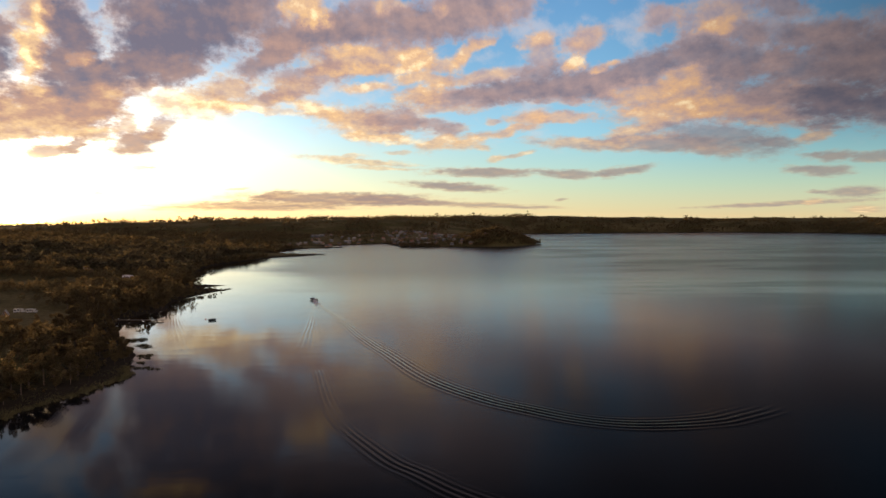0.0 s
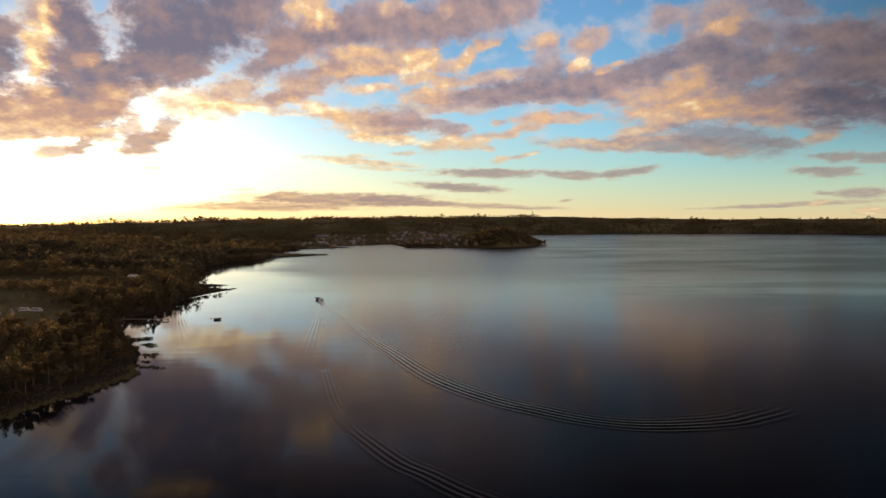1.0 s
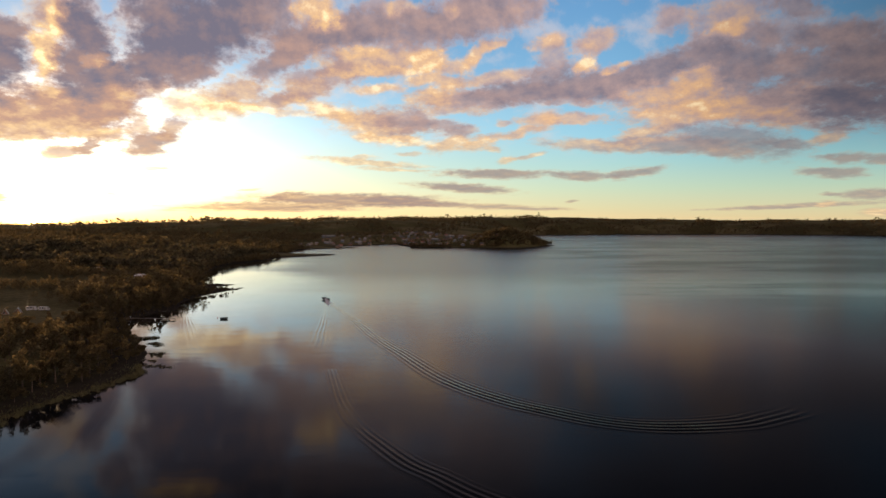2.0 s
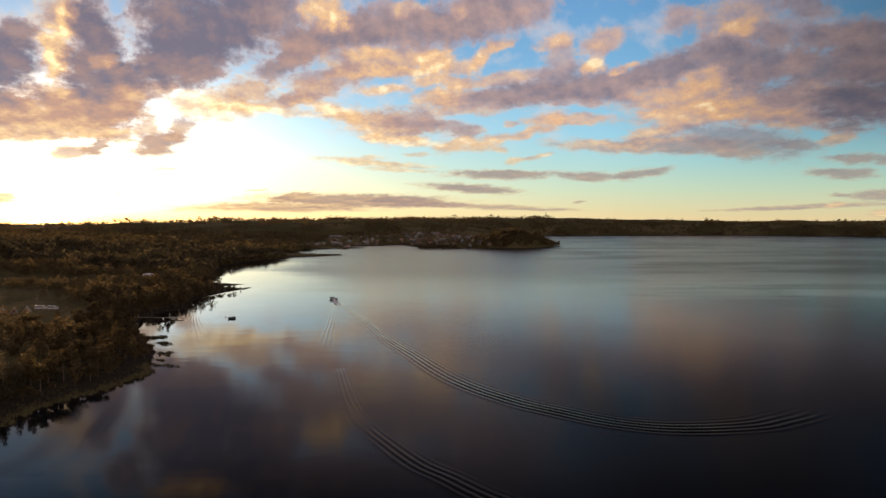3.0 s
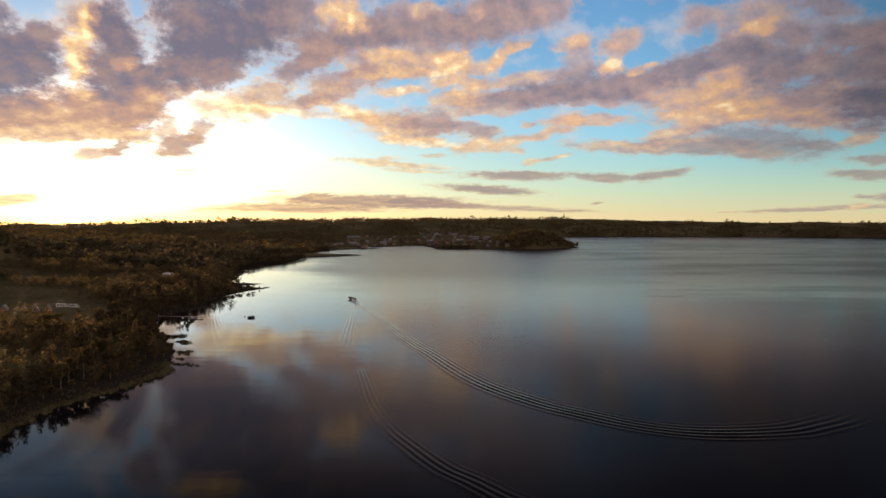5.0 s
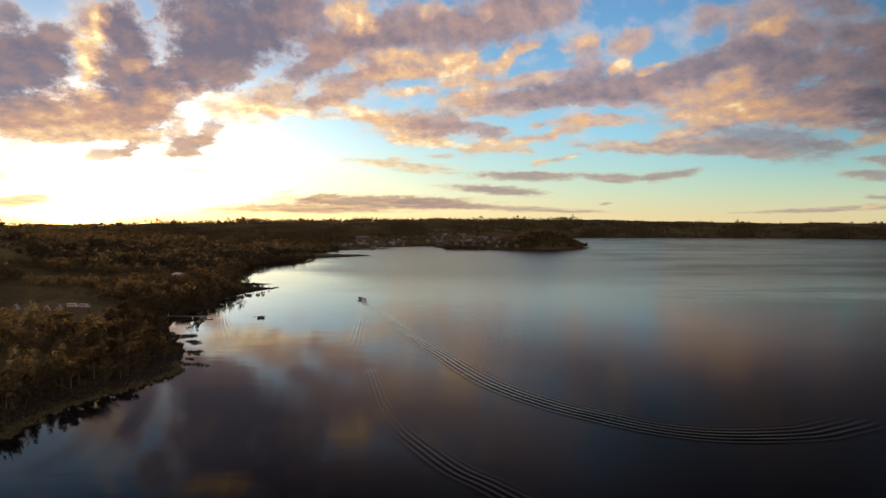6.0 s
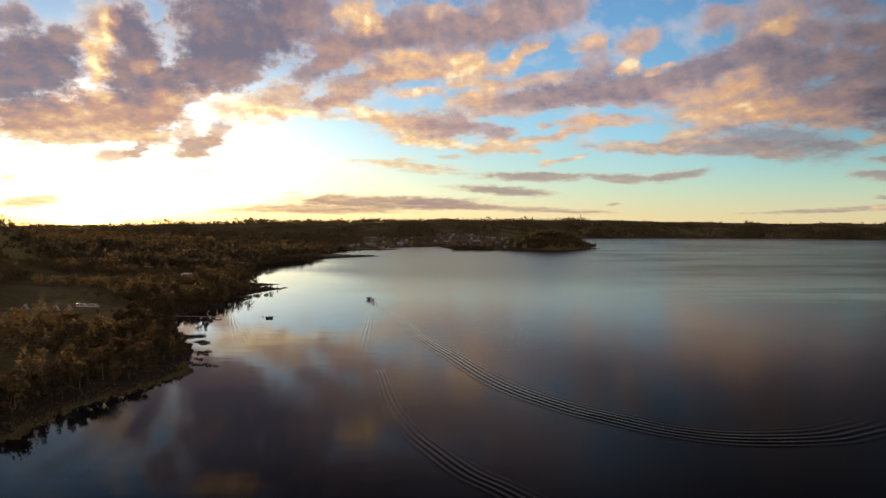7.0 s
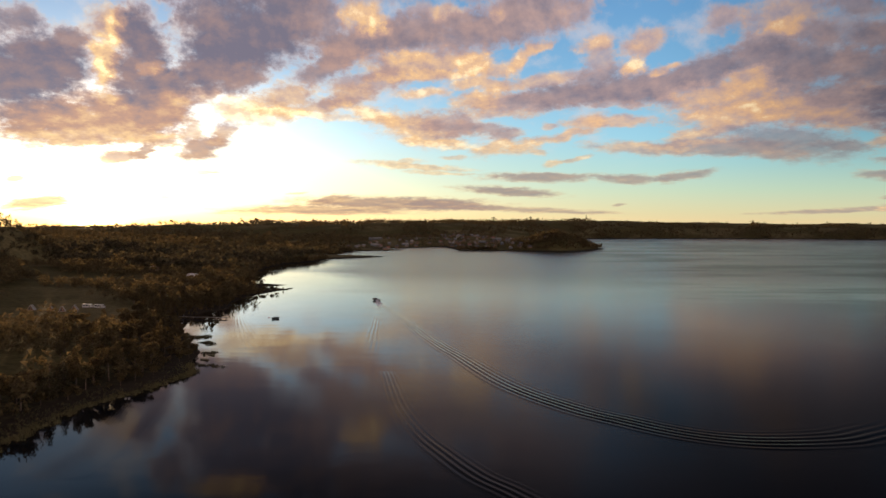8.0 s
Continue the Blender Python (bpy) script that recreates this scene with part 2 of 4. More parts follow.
def cloud_group():
    """Cover and tone of the clouds at a place of the sky (azimuth, elevation in degrees): soft ragged masses, one over the other."""
    g = bpy.data.node_groups.new("cloud_field", "ShaderNodeTree")
    g.interface.new_socket("Place", in_out="INPUT", socket_type="NodeSocketVector")
    g.interface.new_socket("Cover", in_out="OUTPUT", socket_type="NodeSocketFloat")
    g.interface.new_socket("Tone", in_out="OUTPUT", socket_type="NodeSocketFloat")
    place = g.nodes.new("NodeGroupInput").outputs[0]
    out = g.nodes.new("NodeGroupOutput")
    swirl, az, el = sky_grain(g, place, 1.6, 6.0, 0.55, True)
    high = math_node(g, "MINIMUM", math_node(g, "DIVIDE", math_node(g, "MAXIMUM", el, 0.0), 9.0), 1.0)
    reach = combine(g, math_node(g, "MULTIPLY_ADD", high, 1.6, 1.1), math_node(g, "MULTIPLY_ADD", high, 1.1, 0.14), 0.0)
    warp = vec_node(g, "MULTIPLY", vec_node(g, "SUBTRACT", swirl, (0.5, 0.5, 0.5)), reach)
    p = vec_node(g, "ADD", place, warp)
    # ragged rims: broad lobes, then curls
    lobes, _, _ = sky_grain(g, vec_node(g, "ADD", place, (90.0, 0.0, 0.0)), 1.9, 7.0, 0.58)
    curls, _, _ = sky_grain(g, vec_node(g, "ADD", place, (7.0, 0.0, 0.0)), 6.5, 6.0, 0.62)
    rim = math_node(g, "MULTIPLY_ADD", math_node(g, "SUBTRACT", curls, 0.5), 0.55, math_node(g, "MULTIPLY", math_node(g, "SUBTRACT", lobes, 0.5), 1.15))
    cover, tone = 0.0, 0.4
    for count, (a, e, w, h, tilt, lit, dense) in enumerate(CLOUDS):
        if count and count % 3 == 0:  # a chain of small groups keeps the shader's memory low
            tie = math_node(g, "MULTIPLY", math_node(g, "ADD", cover, tone), 1e-9)
            p = vec_node(g, "ADD", p, combine(g, tie, tie, 0.0))
        m = g.nodes.new("ShaderNodeMapping")
        m.vector_type = "TEXTURE"
        put(m.inputs["Vector"], p)
        m.inputs["Location"].default_value = (a, e, 0)
        m.inputs["Rotation"].default_value = (0, 0, radians(tilt))
        m.inputs["Scale"].default_value = (w * 1.05, h * 1.08, 1)
        r = math_node(g, "ADD", vec_node(g, "LENGTH", m.outputs[0]), rim)
        veil = math_node(g, "MULTIPLY", smooth(g, math_node(g, "MULTIPLY", r, -1.0), -1.42, -0.5), dense)
        cover = math_node(g, "MULTIPLY_ADD", math_node(g, "SUBTRACT", 1.0, cover), veil, cover)
        tone = math_node(g, "MULTIPLY_ADD", math_node(g, "SUBTRACT", lit, tone), veil, tone)
    # the sky overhead and behind is mostly closed
    beyond = math_node(g, "MAXIMUM", smooth(g, el, 20.5, 24.0), smooth(g, math_node(g, "ABSOLUTE", az), 39.0, 45.0))
    loose, _, _ = sky_grain(g, place, 0.45, 3.0, 0.5)
    cover = math_node(g, "MAXIMUM", cover, math_node(g, "MULTIPLY", smooth(g, loose, 0.3, 0.55), beyond))
    tone = math_node(g, "MULTIPLY", tone, math_node(g, "SUBTRACT", 1.0, math_node(g, "MULTIPLY", beyond, 0.8)))
    put(out.inputs[0], cover)
    put(out.inputs[1], tone)
    return g


def build_sky():
    world = bpy.data.worlds.new("sky")
    scene.world = world
    world.use_nodes = True
    nt = world.node_tree
    nt.nodes.clear()
    way = nt.nodes.new("ShaderNodeTexCoord").outputs["Generated"]
    way = vec_node(nt, "NORMALIZE", way)
    sep = nt.nodes.new("ShaderNodeSeparateXYZ")
    put(sep.inputs[0], way)
    deg = 180 / math.pi
    az = math_node(nt, "MULTIPLY", math_node(nt, "ARCTAN2", sep.outputs[0], sep.outputs[1]), deg)
    el = math_node(nt, "MULTIPLY", math_node(nt, "ARCSINE", sep.outputs[2]), deg)
    place = combine(nt, az, el, 0.0)
    # clear air
    air = nt.nodes.new("ShaderNodeTexSky")
    air.sky_type, air.sun_disc = "NISHITA", False
    air.sun_elevation, air.sun_rotation = radians(SUN_EL), radians(SUN_AZ)
    air.altitude, air.air_density, air.dust_density, air.ozone_density = 100, 1.0, 1.5, 2.0
    nish = vec_node(nt, "SCALE", air.outputs[0], scale=0.03)
    up = math_node(nt, "DIVIDE", math_node(nt, "MAXIMUM", el, 0.0), 40.0, clamp=True)
    clear = ramp_node(nt, up, [
        (0.0, srgb(216, 194, 150)), (0.03, srgb(198, 200, 164)), (0.07, srgb(172, 203, 184)), (0.12, srgb(146, 200, 206)),
        (0.18, srgb(130, 194, 220)), (0.28, srgb(116, 176, 216)), (0.42, srgb(98, 154, 202)), (1.0, srgb(40, 80, 135))])
    sky = mix_node(nt, 1.0, clear, nish, "ADD")
    # glow of the low sun in the moist air
    sun = (math.sin(radians(SUN_AZ)) * math.cos(radians(SUN_EL)), math.cos(radians(SUN_AZ)) * math.cos(radians(SUN_EL)), math.sin(radians(SUN_EL)))
    off = vec_node(nt, "SUBTRACT", place, (SUN_AZ, GLOW_EL, 0))
    wide = vec_node(nt, "LENGTH", vec_node(nt, "MULTIPLY", off, (0.55, 0.62, 0.0)))
    halo = math_node(nt, "EXPONENT", math_node(nt, "DIVIDE", wide, -2.9))
    halo = math_node(nt, "MULTIPLY", halo, math_node(nt, "MULTIPLY_ADD", smooth(nt, el, 9.0, 16.0), -0.75, 1.0))
    broad = math_node(nt, "EXPONENT", math_node(nt, "DIVIDE", wide, -8.0))
    broad = math_node(nt, "MULTIPLY", broad, math_node(nt, "MULTIPLY_ADD", smooth(nt, el, 7.0, 14.0), -0.85, 1.0))
    core = math_node(nt, "EXPONENT", math_node(nt, "DIVIDE", vec_node(nt, "LENGTH", off), -0.8))
    warm = mix_node(nt, smooth(nt, el, 0.0, 3.2), (0.25, 0.15, 0.025, 1), (1.0, 0.87, 0.62, 1))
    warm = mix_node(nt, smooth(nt, el, 4.0, 8.5), warm, (0.78, 0.86, 0.88, 1))
    glow = mix_node(nt, 1.0, vec_node(nt, "SCALE", warm, scale=math_node(nt, "ADD", math_node(nt, "MULTIPLY", halo, 6.5), math_node(nt, "MULTIPLY", broad, 0.8))),
                    vec_node(nt, "SCALE", (1.0, 0.72, 0.3), scale=math_node(nt, "MULTIPLY", core, 9.0)), "ADD")
    sky = mix_node(nt, 1.0, sky, glow, "ADD")
    # the broad warm band along the horizon towards the sun
    sep2 = nt.nodes.new("ShaderNodeSeparateXYZ")
    put(sep2.inputs[0], off)
    band = math_node(nt, "ADD", math_node(nt, "DIVIDE", math_node(nt, "ABSOLUTE", sep2.outputs[0]), 24.0), math_node(nt, "DIVIDE", math_node(nt, "MAXIMUM", el, 0.0), 5.0))
    band = math_node(nt, "EXPONENT", math_node(nt, "MULTIPLY", band, -1.0))
    sky = mix_node(nt, 1.0, sky, vec_node(nt, "SCALE", (1.2, 0.76, 0.28), scale=band), "ADD")
    # clouds
    here = nt.nodes.new("ShaderNodeGroup")
    here.node_tree = cloud_group()
    put(here.inputs[0], place)
    cover, tone = here.outputs[0], here.outputs[1]
    grain, _, _ = sky_grain(nt, place, 1.9, 7.0, 0.58)
    high = math_node(nt, "MULTIPLY_ADD", math_node(nt, "MINIMUM", math_node(nt, "MAXIMUM", el, 0.0), 12.0), 0.05, 0.06)
    toward = vec_node(nt, "SCALE", (-0.75, -1.0, 0.0), scale=high)
    grain2, _, _ = sky_grain(nt, vec_node(nt, "ADD", place, toward), 1.9, 7.0, 0.58)
    relief = math_node(nt, "MULTIPLY", math_node(nt, "SUBTRACT", grain, grain2), 1.1)
    soft = math_node(nt, "MULTIPLY_ADD", tone, 0.7, 0.35)
    lit = math_node(nt, "MULTIPLY_ADD", relief, soft, tone)
    thin = math_node(nt, "SUBTRACT", 1.0, smooth(nt, cover, 0.2, 0.95))
    near = math_node(nt, "EXPONENT", math_node(nt, "DIVIDE", wide, -16.0))
    lit = math_node(nt, "MULTIPLY_ADD", thin, math_node(nt, "MULTIPLY_ADD", near, 0.5, 0.08), lit, clamp=True)
    far_col = ramp_node(nt, lit, [(0.0, srgb(124, 121, 138)), (0.45, srgb(186, 163, 165)), (0.8, srgb(232, 182, 144)), (1.0, srgb(250, 222, 182))])
    near_col = ramp_node(nt, lit, [(0.0, srgb(124, 116, 132)), (0.45, srgb(204, 150, 112)), (0.8, (1.15, 0.76, 0.33, 1)), (1.0, (1.9, 1.36, 0.66, 1))])
    low_col = ramp_node(nt, lit, [(0.0, srgb(138, 140, 146)), (0.45, srgb(172, 160, 152)), (0.8, srgb(228, 196, 156)), (1.0, srgb(248, 222, 178))])
    far_col = mix_node(nt, smooth(nt, el, 4.0, 8.5), low_col, far_col)
    cloud = mix_node(nt, near, far_col, near_col)
    cloud = mix_node(nt, 1.0, cloud, vec_node(nt, "SCALE", glow, scale=0.04), "ADD")
    # thin veils between the clouds
    veil, _, _ = sky_grain(nt, vec_node(nt, "ADD", place, (40.0, 0.0, 0.0)), 1.1, 6.0, 0.55)
    veil = math_node(nt, "MULTIPLY", smooth(nt, veil, 0.46, 0.72), math_node(nt, "MULTIPLY", smooth(nt, el, 4.0, 9.0), 0.45))
    sky = mix_node(nt, veil, sky, mix_node(nt, near, srgb(214, 200, 205), (1.2, 1.0, 0.75, 1)))
    sky = mix_node(nt, cover, sky, cloud)
    # dusk: dark overhead; unseen sky opposite the sun boosted to brighten the land
    away = smooth(nt, math_node(nt, "MULTIPLY", vec_node(nt, "DOT_PRODUCT", way, sun), -1.0), -0.1, 0.8)
    dusk = math_node(nt, "MULTIPLY", math_node(nt, "MULTIPLY_ADD", away, 4.2, 1.0), math_node(nt, "MULTIPLY_ADD", math_node(nt, "MULTIPLY", smooth(nt, el, 17.0, 24.0), math_node(nt, "SUBTRACT", 1.0, away)), -0.8, 1.0))
    east = math_node(nt, "MULTIPLY", math_node(nt, "MULTIPLY", smooth(nt, az, 12.0, 38.0), smooth(nt, el, 1.0, 10.0)), math_node(nt, "SUBTRACT", 1.0, away))
    dusk = math_node(nt, "MULTIPLY", dusk, math_node(nt, "MULTIPLY_ADD", east, -0.58, 1.0))
    sky = vec_node(nt, "SCALE", sky, scale=dusk)
    # warm tint for the boosted fill behind the view
    sky = mix_node(nt, away, sky, (1.0, 0.74, 0.52, 1), "MULTIPLY")
    bg = nt.nodes.new("ShaderNodeBackground")
    put(bg.inputs[0], sky)
    bg.inputs[1].default_value = 1.0
    put(nt.nodes.new("ShaderNodeOutputWorld").inputs[0], bg.outputs[0])
    lamp = bpy.data.lights.new("sun", "SUN")
    lamp.energy, lamp.angle, lamp.color = 5.0, radians(0.6), (1.0, 0.62, 0.32)
    new("sun", lamp).matrix_world = look(Vector(sun) * 100, (0, 0, 0))


build_sky()

# ------------------------------------------------------------------ materials
def material(name, low, high, scale=1.0, rough=0.8, metal=0.0, bump=0.3, fine=None, island=0.0, spec=0.3, through=0.0):
    """A surface whose colour wanders between two tones at two scales, with relief."""
    m = bpy.data.materials.new(name)
    m.use_nodes = True
    nt = m.node_tree
    b = nt.nodes["Principled BSDF"]
    at = nt.nodes.new("ShaderNodeTexCoord").outputs["Object"]
    coarse = noise_node(nt, at, scale, 4.0)
    grain = noise_node(nt, at, fine or scale * 9.0, 5.0, 0.65)
    t = math_node(nt, "MULTIPLY_ADD", math_node(nt, "SUBTRACT", grain, 0.5), 0.9, coarse)
    if island:
        geo = nt.nodes.new("ShaderNodeNewGeometry")
        t = math_node(nt, "MULTIPLY_ADD", math_node(nt, "SUBTRACT", geo.outputs["Random Per Island"], 0.5), island, t)
        info = nt.nodes.new("ShaderNodeObjectInfo")
        t = math_node(nt, "MULTIPLY_ADD", math_node(nt, "SUBTRACT", info.outputs["Random"], 0.5), island * 0.6, t)
    put(b.inputs["Base Color"], mix_node(nt, smooth(nt, t, 0.25, 0.75), (*low, 1), (*high, 1)))
    b.inputs["Roughness"].default_value = rough
    b.inputs["Metallic"].default_value = metal
    b.inputs["Specular IOR Level"].default_value = spec
    if bump:
        bn = nt.nodes.new("ShaderNodeBump")
        bn.inputs["Strength"].default_value = bump
        bn.inputs["Distance"].default_value = 0.085
        put(bn.inputs["Height"], t)
        put(b.inputs["Normal"], bn.outputs[0])
    if through:  # thin leaves let light pass
        tr = nt.nodes.new("ShaderNodeBsdfTranslucent")
        put(tr.inputs[0], b.inputs["Base Color"].links[0].from_socket)
        mx = nt.nodes.new("ShaderNodeMixShader")
        mx.inputs[0].default_value = through
        put(mx.inputs[1], b.outputs[0])
        put(mx.inputs[2], tr.outputs[0])
        put(nt.nodes["Material Output"].inputs[0], mx.outputs[0])
    return m


def water_material():
    m = bpy.data.materials.new("lake_water")
    m.use_nodes = True
    nt = m.node_tree
    b = nt.nodes["Principled BSDF"]
    at = nt.nodes.new("ShaderNodeTexCoord").outputs["Object"]
    b.inputs["IOR"].default_value = 1.333
    b.inputs["Base Color"].default_value = (0.003, 0.004, 0.006, 1)
    # breeze: long streaks where the surface is rougher
    streak = noise_node(nt, vec_node(nt, "MULTIPLY", at, (0.0022, 0.0075, 1.0)), 1.0, 4.0, 0.6)
    gust = smooth(nt, streak, 0.44, 0.64)
    # calm in the lee of the wooded bank, ruffled out on the open lake
    sep = nt.nodes.new("ShaderNodeSeparateXYZ")
    put(sep.inputs[0], at)
    lee = math_node(nt, "MULTIPLY_ADD", sep.outputs[1], 0.25, sep.outputs[0])
    lee = math_node(nt, "MULTIPLY_ADD", math_node(nt, "SUBTRACT", streak, 0.5), 120.0, lee)
    open_lake = smooth(nt, lee, -25.0, 90.0)
    put(b.inputs["Roughness"], math_node(nt, "MULTIPLY_ADD", gust, 0.03, math_node(nt, "MULTIPLY_ADD", open_lake, math_node(nt, "MULTIPLY_ADD", smooth(nt, sep.outputs[1], 480.0, 900.0), 0.11, 0.08), 0.045)))
    # mirror strength lowered by place, near and to the right, to darken the water
    mirror_cut = math_node(nt, "MULTIPLY", smooth(nt, sep.outputs[0], -70.0, 60.0), math_node(nt, "SUBTRACT", 1.0, smooth(nt, sep.outputs[1], 200.0, 620.0)))
    mirror_cut = math_node(nt, "MAXIMUM", mirror_cut, math_node(nt, "MULTIPLY", smooth(nt, sep.outputs[0], -20.0, 300.0), 0.98))
    mirror_cut = math_node(nt, "MAXIMUM", mirror_cut, math_node(nt, "MULTIPLY", math_node(nt, "SUBTRACT", 1.0, smooth(nt, sep.outputs[1], 210.0, 400.0)), 0.7))
    level = math_node(nt, "MULTIPLY_ADD", mirror_cut, -0.235, 0.25)
    # far gust streaks get added mirror strength so that they show bright
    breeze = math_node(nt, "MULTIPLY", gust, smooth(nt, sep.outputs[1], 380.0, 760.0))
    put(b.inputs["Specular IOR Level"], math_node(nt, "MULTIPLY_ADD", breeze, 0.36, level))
    swell = noise_node(nt, vec_node(nt, "MULTIPLY", at, (0.05, 0.09, 1.0)), 1.0, 2.0, 0.5)
    ripple = noise_node(nt, vec_node(nt, "MULTIPLY", at, (0.45, 0.8, 1.0)), 1.0, 3.0, 0.55)
    h = math_node(nt, "ADD", math_node(nt, "MULTIPLY", math_node(nt, "MULTIPLY", swell, math_node(nt, "SUBTRACT", 1.0, smooth(nt, sep.outputs[1], 450.0, 1100.0))), 0.026),
                  math_node(nt, "MULTIPLY", math_node(nt, "MULTIPLY", ripple, math_node(nt, "SUBTRACT", 1.0, smooth(nt, sep.outputs[1], 350.0, 900.0))), math_node(nt, "MULTIPLY_ADD", gust, 0.007, 0.0014)))
    bn = nt.nodes.new("ShaderNodeBump")
    bn.inputs["Strength"].default_value = 1.0
    bn.inputs["Distance"].default_value = 1.0
    put(bn.inputs["Height"], h)
    put(b.inputs["Normal"], bn.outputs[0])
    return m


def ground_material():
    m = bpy.data.materials.new("ground_cover")
    m.use_nodes = True
    nt = m.node_tree
    b = nt.nodes["Principled BSDF"]
    at = nt.nodes.new("ShaderNodeTexCoord").outputs["Object"]
    sep = nt.nodes.new("ShaderNodeSeparateXYZ")
    put(sep.inputs[0], at)
    field = noise_node(nt, at, 0.006, 3.0)
    tuft = noise_node(nt, at, 0.25, 6.0, 0.65)
    grass = mix_node(nt, smooth(nt, tuft, 0.3, 0.7), (0.042, 0.038, 0.015, 1), (0.088, 0.076, 0.031, 1))
    dry = mix_node(nt, smooth(nt, tuft, 0.3, 0.7), (0.085, 0.074, 0.035, 1), (0.15, 0.125, 0.062, 1))
    col = mix_node(nt, smooth(nt, field, 0.45, 0.62), grass, dry)
    sand = mix_node(nt, tuft, (0.03, 0.026, 0.02, 1), (0.075, 0.062, 0.048, 1))
    beach = math_node(nt, "MULTIPLY_ADD", math_node(nt, "SUBTRACT", tuft, 0.5), 0.8, sep.outputs[2])
    soil = mix_node(nt, tuft, (0.014, 0.012, 0.009, 1), (0.045, 0.037, 0.026, 1))
    col = mix_node(nt, smooth(nt, beach, 1.2, 2.2), soil, col)
    col = mix_node(nt, smooth(nt, beach, -0.1, 0.12), sand, col)
    put(b.inputs["Base Color"], col)
    b.inputs["Roughness"].default_value = 1.0
    b.inputs["Specular IOR Level"].default_value = 0.04
    bn = nt.nodes.new("ShaderNodeBump")
    bn.inputs["Strength"].default_value = 0.7
    bn.inputs["Distance"].default_value = 0.6
    put(bn.inputs["Height"], tuft)
    put(b.inputs["Normal"], bn.outputs[0])
    return m


WATER = water_material()
GROUND = ground_material()
LEAF = material("broadleaf_foliage", (0.064, 0.047, 0.022), (0.128, 0.096, 0.044), 0.35, 0.75, island=0.5, bump=0, spec=0.2, through=0.55)
NEEDLE = material("conifer_foliage", (0.054, 0.044, 0.025), (0.112, 0.092, 0.048), 0.35, 0.8, island=0.5, bump=0, spec=0.2, through=0.5)
REED = material("reed_stalks", (0.05, 0.045, 0.02), (0.13, 0.11, 0.05), 0.6, 0.85, island=0.6, bump=0, through=0.3)
BARK = material("bark", (0.05, 0.035, 0.025), (0.14, 0.10, 0.075), 1.5, 0.9, bump=0.6)
PLANK = material("weathered_planks", (0.09, 0.075, 0.06), (0.22, 0.19, 0.15), 0.8, 0.85)
WHITE_WALL = material("white_boards", (0.20, 0.185, 0.165), (0.32, 0.30, 0.27), 0.6, 0.6, bump=0.15)
CREAM_WALL = material("cream_boards", (0.12, 0.10, 0.08), (0.20, 0.17, 0.14), 0.6, 0.65, bump=0.15)
BLUE_WALL = material("blue_grey_boards", (0.08, 0.088, 0.095), (0.14, 0.15, 0.16), 0.6, 0.65, bump=0.15)
BROWN_WALL = material("brown_shingles", (0.10, 0.06, 0.035), (0.22, 0.14, 0.09), 0.8, 0.8)
GREY_ROOF = material("zinc_sheet_roof", (0.13, 0.13, 0.13), (0.22, 0.22, 0.22), 0.5, 0.65, metal=0.15, bump=0.2)
RED_ROOF = material("red_painted_roof", (0.13, 0.05, 0.035), (0.22, 0.09, 0.06), 0.5, 0.6, bump=0.2)
DARK_ROOF = material("dark_shingle_roof", (0.04, 0.04, 0.045), (0.10, 0.095, 0.09), 0.7, 0.8)
PALE_ROOF = material("pale_sheet_roof", (0.16, 0.15, 0.14), (0.27, 0.255, 0.235), 0.5, 0.6, bump=0.15)
BRIGHT_ROOF = material("bright_sheet_roof", (0.42, 0.41, 0.39), (0.60, 0.585, 0.56), 0.5, 0.55, bump=0.15)
BRICK = material("chimney_brick", (0.16, 0.07, 0.05), (0.30, 0.15, 0.10), 2.0, 0.85)
GLASS = material("dark_window_glass", (0.012, 0.014, 0.016), (0.03, 0.034, 0.04), 0.5, 0.08, bump=0, spec=0.6)
DOOR_PAINT = material("door_paint", (0.10, 0.05, 0.03), (0.20, 0.10, 0.06), 1.0, 0.55)
GELCOAT = material("white_gelcoat", (0.26, 0.25, 0.23), (0.40, 0.385, 0.36), 0.8, 0.5, bump=0.05, spec=0.5)
HULL_DARK = material("dark_hull_paint", (0.02, 0.03, 0.035), (0.06, 0.075, 0.08), 0.8, 0.4, bump=0.1)
CANVAS = material("dark_canvas_cover", (0.03, 0.035, 0.04), (0.08, 0.085, 0.09), 1.2, 0.9)
RUBBER = material("black_rubber", (0.012, 0.012, 0.012), (0.035, 0.035, 0.035), 2.0, 0.8)
STEEL = material("galvanised_steel", (0.30, 0.30, 0.31), (0.50, 0.50, 0.51), 1.5, 0.4, metal=0.9)
BUOY_RED = material("faded_red_plastic", (0.30, 0.05, 0.03), (0.46, 0.10, 0.06), 2.0, 0.5)
FOAM = material("white_foam", (0.60, 0.62, 0.64), (0.84, 0.85, 0.86), 3.0, 0.6, bump=0.5)
STONE = material("shore_stone", (0.06, 0.055, 0.05), (0.20, 0.18, 0.165), 1.2, 0.85, bump=0.6)


# ------------------------------------------------------------------ mesh helpers
def part(name, bm, mat, parent=None, label=""):
    me = bpy.data.meshes.new(name)
    bm.to_mesh(me)
    bm.free()
    me.materials.append(mat)
    ob = new(name, me)
    if parent is not None:
        ob.parent = parent
    if label:
        ob["label"] = label
    return ob


